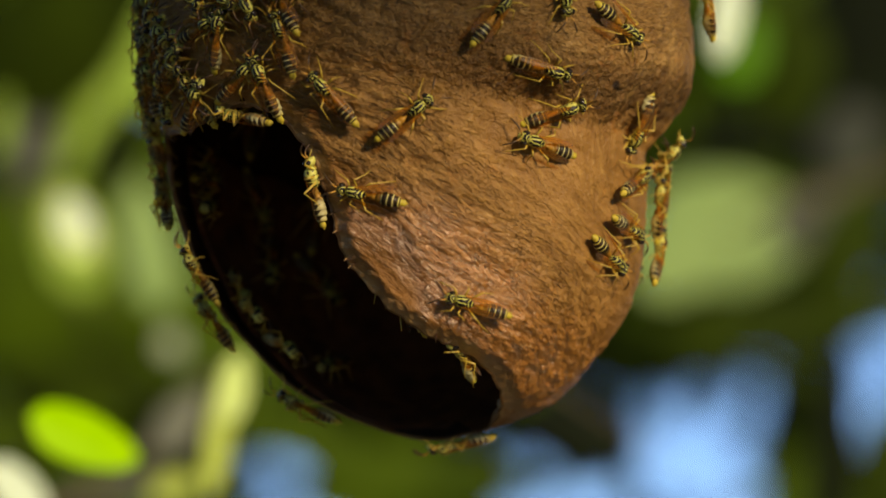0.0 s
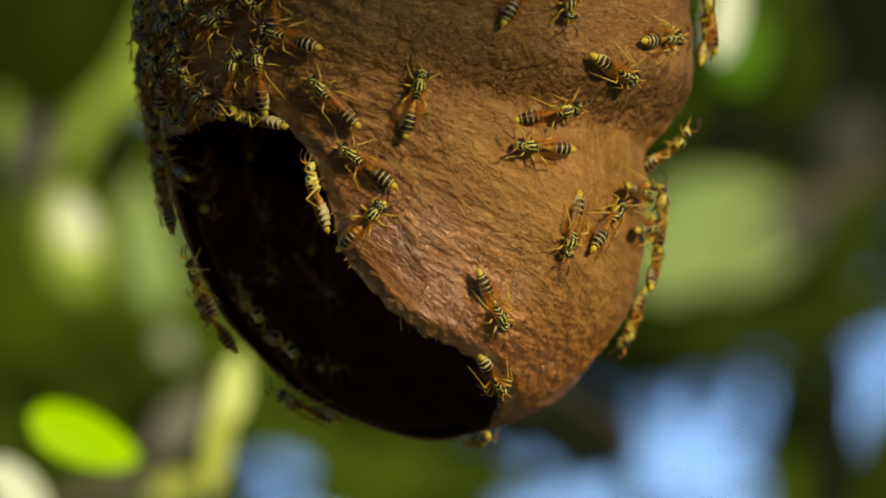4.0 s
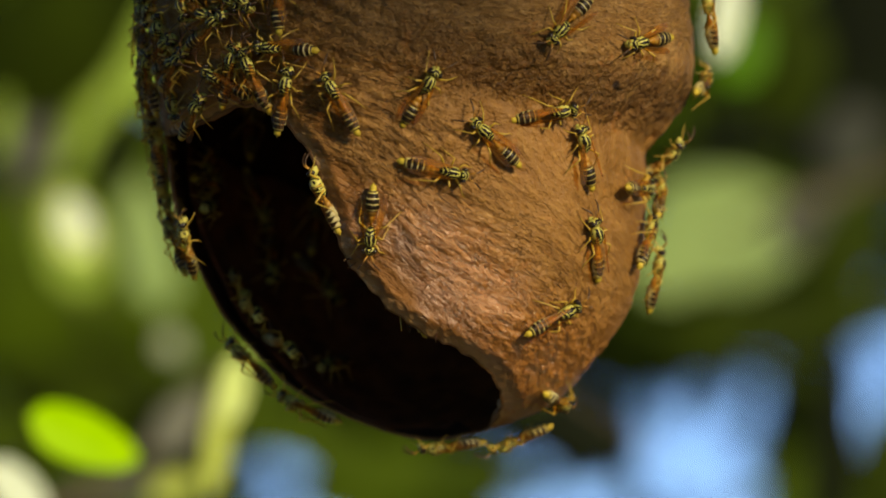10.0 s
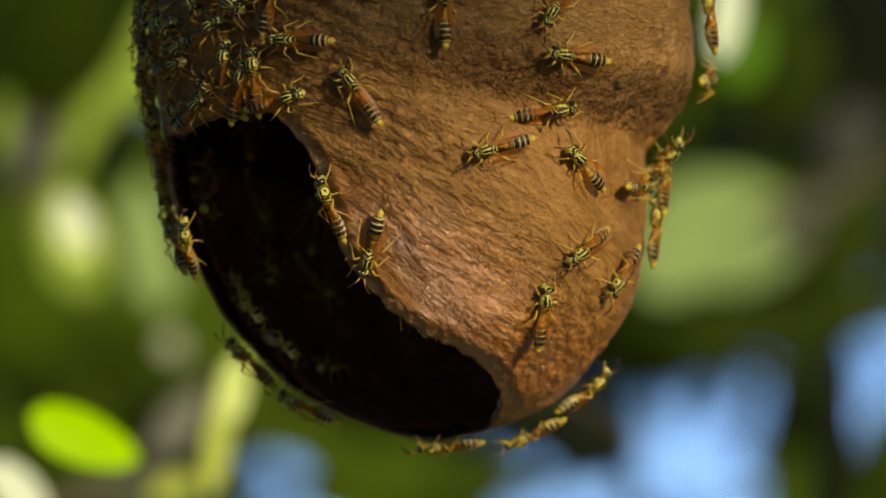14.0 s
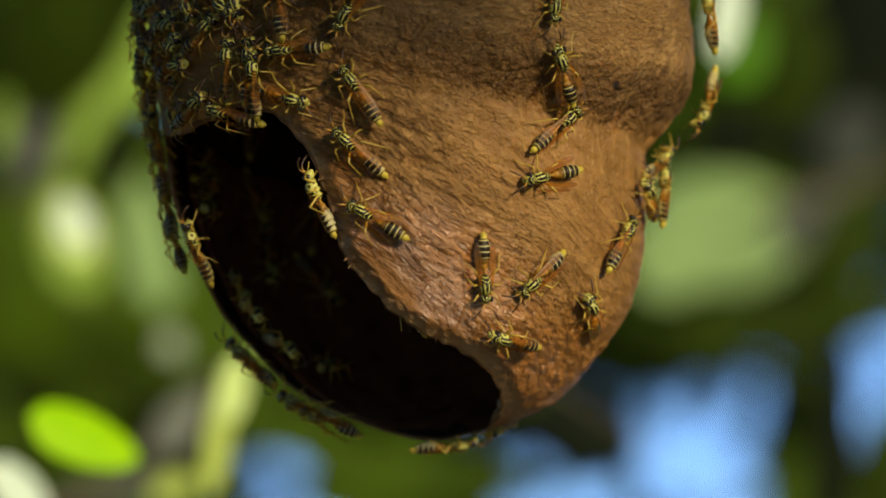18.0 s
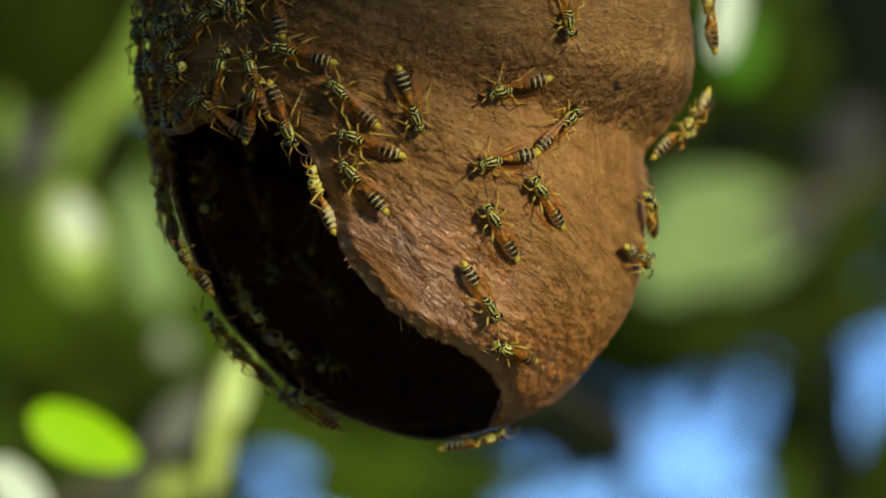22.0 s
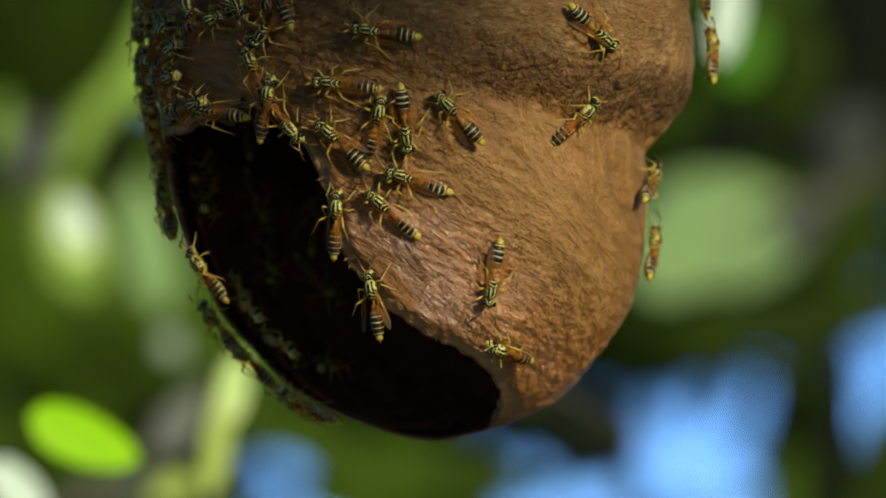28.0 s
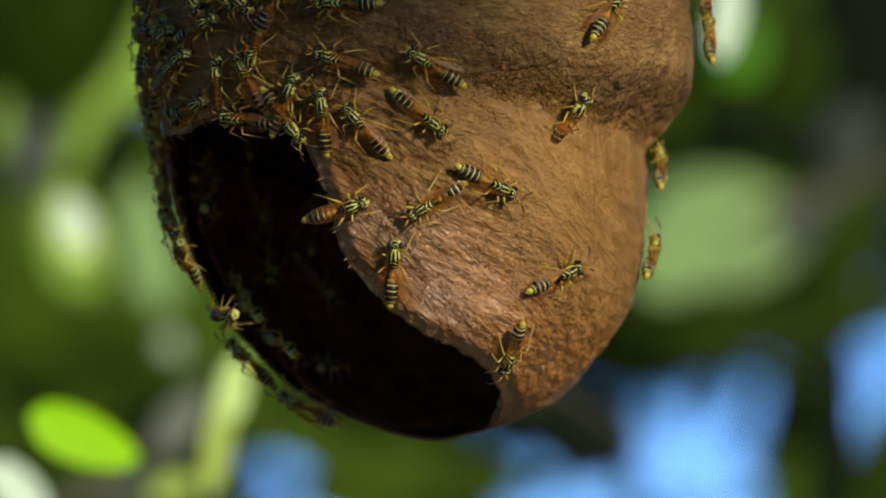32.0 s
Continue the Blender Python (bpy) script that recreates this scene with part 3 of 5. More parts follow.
                row_l.append(bm.verts.new((x * MM, y * MM, (h - 0.03) * MM)))
            top.append(row_t)
            low.append(row_l)
        for grid, flip in ((top, sx < 0), (low, sx > 0)):
            for q, s in zip(grid, grid[1:]):
                for j in range(4):
                    f = [q[j], q[j + 1], s[j + 1], s[j]]
                    bm.faces.new(f if flip else f[::-1])
        wing = part("wing", bm, WASP["wing"], thing, "folded amber translucent wing")
        wing.matrix_local = pose(sx * 0.95 * MM, 1.2 * MM, 2.85 * MM, 5, sx * 34, sx * wing_open)
    # legs: hip, knee, shin, foot
    for sx in (-1, 1):
        for hip, knee, shin, foot in (((0.7, 2.2, 1.3), (1.9, 3.1, 2.1), (2.4, 4.1, 0.75), (2.75, 4.9, 0.08)),
                                      ((0.8, 1.0, 1.1), (2.2, 1.3, 2.4), (3.1, 0.7, 0.9), (3.8, 0.25, 0.08)),
                                      ((0.75, 0.0, 1.1), (2.1, -1.4, 2.9), (3.0, -3.1, 0.95), (3.4, -4.2, 0.08))):
            j = [rnd.uniform(-0.5, 0.5) for _ in range(4)]
            h = Vector((sx * hip[0], hip[1], hip[2]))
            pts = [h, Vector((sx * (knee[0] + j[0] * 0.5), knee[1] + j[1], knee[2])),
                   Vector((sx * (shin[0] + j[2]), shin[1] + j[3] * 1.4, shin[2])), Vector((sx * (foot[0] + j[2] * 1.6), foot[1] + j[3] * 2, foot[2]))]
            mid = (pts[0] + pts[1]) / 2
            bm = bmesh.new()
            tube(bm, [(p - h) * MM for p in (pts[0], mid, pts[1], pts[1].lerp(pts[2], 0.12), pts[2], pts[3])],
                 [0.16 * MM, 0.21 * MM, 0.15 * MM, 0.12 * MM, 0.09 * MM, 0.05 * MM], 6)
            leg = part("leg", bm, WASP["leg"], thing)
            leg.location = h * MM
    return thing


def wasp_kinds():
    return [wasp_template(1, 1), wasp_template(6, 2), wasp_template(13, 3), wasp_template(3, 4, 2.0)]



def paces(thing, rows):
    """Steps of the legs while the thing walks: two sets of three swing in turn, every quarter of a second."""
    times = [t for t, m in rows]
    spots = np.array([tuple(m.translation) for t, m in rows])
    fine = np.arange(0, SPAN + 0.01, 0.25)
    path = np.stack([np.interp(fine, times, spots[:, i]) for i in range(3)], -1)
    speed = np.r_[np.linalg.norm(np.diff(path, axis=0), axis=1), 0] / 0.25
    walking = (speed > 0.0016) & (speed < 0.05)
    legs = [c for c in thing.children if c.name.startswith("leg")]
    for n, leg in enumerate(legs):
        base, keys, sign = leg.matrix_basis.copy(), [], 1 if n % 2 == (n // 3) % 2 else -1
        for i, t in enumerate(fine):
            edge = i in (0, len(fine) - 1) or walking[i] or walking[i - 1] or walking[min(i + 1, len(fine) - 1)]
            if edge:
                swing = (13 if i % 2 else -13) * sign if walking[i] else 0
                keys.append((float(t), base @ pose(0, 0, 0, 0, 0, swing)))
        walk(leg, keys)


def spread(thing, start, end=SPAN):
    """The wings open for a flight from start to end and stay so."""
    for wing in [c for c in thing.children if c.name.startswith("wing")]:
        base = wing.matrix_basis.copy()
        side = 1 if base.translation.x > 0 else -1
        out = Matrix.Translation(base.translation) @ pose(0, 0, 0, 0, side * 8, side * 72)
        walk(wing, [(0, base), (start - 0.15, base), (start, out), (end, out)] + ([(end + 0.2, base), (SPAN, base)] if end < SPAN else []))


def crawl(thing, rows):
    walk(thing, rows)
    paces(thing, rows)

# ---- foliage behind the nest ----
SUNWARD = (NEST.inverted().to_3x3() @ _dir).normalized()

def blade(bm, length, width, m, fold=0.18, curl=0.15, steps=9, full=0.0):
    """A leaf blade (full: 0 lance-shaped, 1 rounded) with a folded midrib, tip towards +x, face towards -y, base at the origin, with thickness."""
    faces = []
    for lift in (0, 0.0006 + 0.004 * width):
        rows = []
        for i in range(steps + 1):
            f = i / steps
            w = width / 2 * (max(0.0, math.sin(math.pi * f ** 0.85)) ** (0.8 - 0.4 * full)) * (1 - 0.25 * f * (1 - full))
            bend = curl * length * (f - f * f) - lift
            rows.append([bm.verts.new(m @ Vector((f * length, -bend + fold * abs(s) * w, s * w))) for s in (-1, -0.5, 0, 0.5, 1)])
        for q, r in zip(rows, rows[1:]):
            for j in range(4):
                f4 = [q[j], q[j + 1], r[j + 1], r[j]]
                faces.append(bm.faces.new(f4 if lift == 0 else f4[::-1]))
    return faces


def leafy_branch(label, leaves, twig, material=None):
    """A branch with its twig and single leaves. Leaves: u, v, metres behind the nest, length, width, direction, fullness, tip (negative: faces the sun), material;
    u, v, length and width as seen at the nest's distance, in mm; direction in degrees from right to up."""
    thing = tagged(new("leafy_branch"), label, "branch", "foliage behind the nest")
    thing.matrix_world = NEST
    inv = NEST.inverted()
    for u, v, far, length, width, ang, full, tip, mat in leaves:
        k = (VIEW + far) / VIEW * MM
        centre = inv @ beyond(u, v, far)
        face = (Vector((0, -1, 0)).lerp(SUNWARD, min(1, max(-1, -tip / 60)))).normalized()
        way = Vector((math.cos(radians(ang)), 0, math.sin(radians(ang))))
        way = (way - face * way.dot(face)).normalized()
        m = Matrix((way, -face, way.cross(-face))).transposed().to_4x4()
        m.translation = centre.translation
        m = m @ pose(-length / 2 * k, 0, 0)
        bm = bmesh.new()
        blade(bm, length * k, width * k, Matrix(), full=full)
        ob = part("leaf", bm, mat, thing)
        ob.matrix_local = m
    for pts, rad in twig:
        bm = bmesh.new()
        line = spline([tuple((inv @ beyond(*p)).translation) for p in pts], 6)
        tube(bm, [Vector(p) for p in line], [rad * MM * (1 - 0.5 * i / len(line)) for i in range(len(line))], 8)
        part("twig", bm, BARK, thing)
    return thing


def far_foliage():
    """The crowns of trees further off, with gaps where the sky shows."""
    gaps = [(47.5, -36.5, 8.5, 8), (78, -17, 2, 6.5), (23, -49, 4, 1), (-28, -43, 5, 3)]
    rnd = random.Random(5)
    for name, mat, count, wide, lo, hi, near, far_end in (("far_foliage", LEAF_DARK, 1500, 100, 12, 22, 3.4, 6.0), ("near_foliage", LEAF_MID, 170, 95, 12, 24, 2.0, 3.2),
                                                           ("outer_foliage", LEAF_MID, 900, 600, 40, 70, 2.5, 6.0)):
        bm = bmesh.new()
        made = 0
        while made < count:
            far = rnd.uniform(near, far_end)
            u, v = rnd.uniform(-wide, wide), rnd.uniform(-wide * 0.62, wide * 0.62)
            size = rnd.uniform(lo, hi)
            tight = size * 0.42 + 2.5
            if any(((u - a) / (c + tight)) ** 2 + ((v - b) / (d + tight)) ** 2 < 1 for a, b, c, d in gaps):
                continue
            if wide > 200 and abs(u) < 130 and abs(v) < 85:
                continue
            k = (VIEW + far) / VIEW * MM
            m = NEST.inverted() @ beyond(u, v, far) @ Euler((rnd.uniform(-0.9, 0.9), rnd.uniform(0, 6.3), rnd.uniform(-0.9, 0.9))).to_matrix().to_4x4()
            blade(bm, size * k, size * k * 0.5, m, steps=4)
            made += 1
        ob = part(name, bm, mat)
        ob.matrix_world = NEST
        tagged(ob, "dark green tree crowns with gaps of blue sky", "foliage", kind="stuff")


def canopy():
    """Unseen leaves added all round and overhead to cut the sky's blue fill and bounce green light, open towards the
    sun and behind the nest.
    """
    rnd = random.Random(11)
    bm = bmesh.new()
    made = 0
    while made < 850:
        way = Vector((rnd.gauss(0, 1), rnd.gauss(0, 1), rnd.gauss(0, 1))).normalized()
        if way.z < -0.25 or way.angle(_dir) < radians(22) or (way.y > 0.86):
            continue
        place = Vector((0, 0, 2.0)) + way * rnd.uniform(4.5, 7.0)
        if place.z < 0.4:
            continue
        m = Matrix.Translation(place) @ Euler((rnd.uniform(0, 6.3), rnd.uniform(0, 6.3), rnd.uniform(0, 6.3))).to_matrix().to_4x4()
        blade(bm, 1.1, 0.55, m, steps=4)
        made += 1
    tagged(part("canopy", bm, LEAF_FRESH), "unseen green leaves added overhead to filter the sky light", "foliage", kind="stuff")


canopy()
far_foliage()
leafy_branch("sunlit bright green leaf beside pale stalks", [
    (-63.4, -33.4, 0.30, 23, 11.5, -6, 0.7, -55, LEAF_BRIGHT),
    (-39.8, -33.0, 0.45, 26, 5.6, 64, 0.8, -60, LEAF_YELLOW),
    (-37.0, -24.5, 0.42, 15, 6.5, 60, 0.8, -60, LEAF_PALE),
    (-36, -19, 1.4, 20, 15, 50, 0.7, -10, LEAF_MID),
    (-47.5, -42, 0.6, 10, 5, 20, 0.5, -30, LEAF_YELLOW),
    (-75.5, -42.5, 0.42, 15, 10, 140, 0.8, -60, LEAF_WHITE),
    (-46.4, -30.5, 0.7, 14, 7.5, 52, 0.8, -20, LEAF_DRY),
    (-59, -42.5, 0.8, 20, 5, 12, 0.5, 0, LEAF_DRY),
], [([(-100, -44, 0.35), (-80, -37, 0.32), (-74, -35.5, 0.31)], 1.0), ([(-44, -80, 0.5), (-42.5, -56, 0.47), (-41.5, -45, 0.45)], 2.0),
    ([(-110, -62, 0.6), (-62, -43, 0.7), (-46, -28, 0.8), (-36, -20, 0.9)], 3.0)])
leafy_branch("broad out-of-focus green leaves", [
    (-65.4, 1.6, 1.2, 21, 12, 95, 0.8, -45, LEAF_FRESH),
    # paler blades stacked in front colour in the bright core of a highlight
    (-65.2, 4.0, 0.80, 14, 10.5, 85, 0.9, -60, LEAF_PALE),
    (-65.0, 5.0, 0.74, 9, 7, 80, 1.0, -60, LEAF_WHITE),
    (-52.0, 1.0, 1.1, 27, 12, 82, 0.7, -60, LEAF_SAGE),
    (-47.9, -16.9, 0.9, 5.5, 5.5, 75, 1.0, -50, LEAF_GLINT),
    (-69, 37, 1.1, 36, 25, 32, 0.7, 35, LEAF_DARK),
    (-61.5, 25, 1.3, 30, 5.5, 64, 0.6, -25, LEAF_FRESH),
    (-50.5, 37, 1.2, 30, 9, 62, 0.6, -35, LEAF_FRESH),
    (-58, 18, 1.0, 11, 8, 70, 0.8, 30, LEAF_DEEP_SHADE),
    (-78.5, 22, 1.1, 13, 4, 72, 0.4, -40, LEAF_FRESH),
    (-73.5, 18.6, 1.3, 14, 10, 80, 0.9, 0, LEAF_DRY),
    (-66, -12, 1.8, 46, 16, 10, 0.5, 10, LEAF_MID),
    (-76, 3, 1.7, 20, 16, 80, 0.5, 0, LEAF_MID),
    (-45, -12, 1.8, 26, 14, 60, 0.5, 0, LEAF_MID),
    (-62, -24, 1.5, 34, 8, -6, 0.5, 10, LEAF_DARK),
], [([(-130, 60, 1.7), (-85, 24, 1.7), (-66, -4, 1.6), (-60, -18, 1.85)], 3.0)])
leafy_branch("large pale green leaves in bright shade", [
    (50.5, 3.5, 1.5, 33, 22, 10, 0.9, -40, LEAF_SAGE),
    (41, -1.0, 1.4, 20, 16, 20, 0.7, -40, LEAF_SAGE),
    (66, 4, 1.3, 12, 16, 80, 0.9, 0, LEAF_DRY),
    (53.2, 35, 0.7, 15, 11, 62, 0.7, -10, LEAF_VIVID),
    (61, 32, 1.0, 22, 16, 70, 0.7, 20, LEAF_DARK),
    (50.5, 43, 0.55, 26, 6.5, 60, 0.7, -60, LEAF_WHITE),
    (72, 19.5, 1.4, 14, 12, 60, 0.9, 0, LEAF_SILVER_DARK),
    (70, -1, 1.2, 26, 12, 70, 0.4, 10, LEAF_DARK),
    (71, 33, 1.6, 46, 28, 75, 0.4, 30, LEAF_DEEP_SHADE),
    (56, 21, 1.3, 26, 8, 8, 0.6, 20, LEAF_DEEP_SHADE),
    (58, 20, 1.8, 40, 9, 10, 0.3, 30, LEAF_DEEP_SHADE),
    (62, -13, 1.6, 60, 12, 8, 0.5, 10, LEAF_DARK),
    (48, -15.5, 1.4, 44, 9, 3, 0.5, 10, LEAF_DARK),
    (-6, -42, 1.4, 42, 14, 5, 0.4, 0, LEAF_MID),
    (69, -34, 1.0, 40, 8, 84, 0.5, 20, LEAF_DEEP_SHADE),
    (24, -32.5, 1.2, 24, 13, -15, 0.6, 10, LEAF_DEEP_SHADE),
    (78, -38, 1.3, 24, 12, 80, 0.6, 10, LEAF_DARK),
    (60, -22.5, 1.5, 22, 3.5, 165, 0.3, 10, LEAF_DARK),
    (-27, -33, 1.3, 28, 9, -12, 0.4, 0, LEAF_MID),
    (31, -37, 1.2, 16, 4, 120, 0.3, 20, LEAF_DEEP_SHADE),
], [([(140, 50, 1.4), (90, 18, 1.3), (60, 8, 1.25), (50, 3, 1.3)], 3.0), ([(10, -18, 0.5), (26, -29, 0.5), (60, -48, 0.55), (90, -60, 0.55)], 0.5)])


def shading_twig():
    """An unseen twig with leaves, added between the sun and the upper side of the nest to shade it."""
    thing = tagged(new("leafy_branch"), "unseen twig with leaves, added to shade the nest", "branch", "foliage behind the nest")
    thing.matrix_world = NEST
    across = SUNWARD.cross(Vector((0, 0, 1))).normalized()
    up = across.cross(SUNWARD)
    hub = Vector((-0.039, -0.035, 0.036)) + SUNWARD * 0.22
    for a, b, length, ang in ((-0.012, 0.002, 0.044, 200), (-0.032, 0.016, 0.042, 150), (-0.016, 0.036, 0.040, 100), (-0.030, -0.010, 0.036, 190)):
        bm = bmesh.new()
        blade(bm, length, length * 0.55, Matrix())
        ob = part("leaf", bm, LEAF_MID, thing)
        way = across * math.cos(radians(ang)) + up * math.sin(radians(ang))
        m = Matrix((way, -SUNWARD, way.cross(-SUNWARD))).transposed().to_4x4()
        m.translation = hub + across * a + up * b - way * length / 2
        ob.matrix_local = m
    bm = bmesh.new()
    line = [hub + up * 0.30 - across * 0.05, hub + up * 0.18 - across * 0.02, hub + up * 0.08, hub]
    tube(bm, line, [0.003, 0.0025, 0.002, 0.001], 8)
    part("twig", bm, BARK, thing)
    return thing


SHADING_TWIG = shading_twig()


def tree(x, y, height, girth, seed, label, limbs=()):
    """A tapered trunk with limbs; its leaves are the canopy round about."""
    rnd = random.Random(seed)
    thing = tagged(new("tree"), label, "tree", "trees round the clearing")
    thing.location = (x, y, 0)
    bm = bmesh.new()
    line = spline([(0, 0, -0.1), (rnd.uniform(-0.1, 0.1), rnd.uniform(-0.1, 0.1), height * 0.35), (rnd.uniform(-0.3, 0.3), rnd.uniform(-0.3, 0.3), height * 0.7),
                   (rnd.uniform(-0.4, 0.4), rnd.uniform(-0.4, 0.4), height)], 6)
    tube(bm, [Vector(p) for p in line], [girth * (1.25 if i == 0 else 1 - 0.8 * i / len(line)) for i in range(len(line))], 14)
    part("trunk", bm, BARK, thing)
    for pts, rad in limbs:
        bm = bmesh.new()
        line = spline([(a - x, b - y, c) for a, b, c in pts], 6)
        tube(bm, [Vector(p) for p in line], [rad * (1 - 0.6 * i / len(line)) for i in range(len(line))], 10)
        part("limb", bm, BARK, thing)
    for _ in range(5):
        a, h = rnd.uniform(0, 6.28), height * rnd.uniform(0.5, 0.9)
        r = height * rnd.uniform(0.15, 0.3)
        bm = bmesh.new()
        tube(bm, [Vector((0, 0, h)), Vector((math.cos(a) * r * 0.5, math.sin(a) * r * 0.5, h + r * 0.5)), Vector((math.cos(a) * r, math.sin(a) * r, h + r * 0.8))],
             [girth * 0.35, girth * 0.22, girth * 0.08], 8)
        part("limb", bm, BARK, thing)


def bearing_tree():
    """The tree whose limb carries the nest."""
    top = NEST @ Vector((AXIS * MM, 0, 0.103))
    tree(-1.5, 0.9, 5.0, 0.11, 3, "grey-barked tree whose low limb carries the nest",
         [([(-1.5, 0.9, 2.5), (-1.0, 0.6, 2.42), (-0.4, 0.25, 2.25), tuple(top), (-0.02, 0.05, top.z + 0.03)], 0.035)])
    for n, (x, y, h, g) in enumerate(((-5.0, 2.0, 7, 0.16), (-4.4, -3.2, 7.5, 0.18), (4.6, 2.4, 7, 0.15), (5.2, -1.6, 8, 0.2), (-1.2, -5.6, 7, 0.16), (-3.0, 5.6, 8, 0.2), (3.4, 5.8, 8, 0.18))):
        tree(x, y, h, g, 20 + n, "grey-barked tree at the edge of the clearing")


bearing_tree()

KINDS = wasp_kinds()
WASP_NOTE = ["yellow and black wasp crawling on the brown nest", "wasp with amber wings on the nest paper",
             "wasp with half-spread amber wings on the nest", "banded wasp with a lowered abdomen on the nest"]
for _i, k in enumerate(KINDS):
    tagged(k, WASP_NOTE[_i], "wasp", "wasps on the nest")
WASPS = []
for _i in range(41):
    WASPS.append(KINDS[_i] if _i < 4 else copy_thing(KINDS[(_i * 3 + _i // 4) % 4], on_nest(90, 60)))
# wasps of the dense cluster, which keep near their places: angle, height, heading
SHUFFLERS = []
for _i, (_a, _v, _h) in enumerate((
        (188, 41.5, -20), (184, 37.0, 15), (183, 28.5, -10), (184, 22.5, 160), (176, 12.0, -170), (224, 38.0, 60), (237, 30.0, -20), (199, 31.0, 10),
        (210.7, 31.5, 93), (182.9, 21.4, 36), (206.1, 36.8, 21), (217.8, 42.6, 153), (242.6, 43.0, -13), (175.0, 17.7, -1), (208.3, 36.2, 60), (208.1, 25.5, 180), (229.6, 42.9, 109), (201.0, 41.3, -131), (255.8, 48.0, -149), (266.8, 48.9, 148), (259.0, 46.7, 78), (217.2, 25.1, 61), (233.1, 42.8, 148), (247.1, 47.2, -166), (211.7, 32.9, 55), (174.0, 8.7, -20))):
    SHUFFLERS.append((copy_thing(KINDS[(_i * 5 + 1) % 4], on_nest(_a, _v, _h)), (_a, _v, _h)))
# wasps on the inner wall
for _i, (_a, _v, _h) in enumerate(((162.0, 11.9, 91), (183.4, -20.5, 242), (145.8, -24.5, 261), (182.9, -14.2, 249), (138.2, 6.4, 171), (141.1, -4.9, 219), (123.6, -8.6, 150), (172.9, -10.1, 231), (118.9, 5.3, 18), (166.0, 6.6, 263), (137.8, 22.6, 12), (162.3, 14.3, 242))):
    tagged(copy_thing(KINDS[(_i * 7) % 4], on_nest(_a, _v, _h, 1.4, True)), "wasp in the dark inside the nest's mouth")

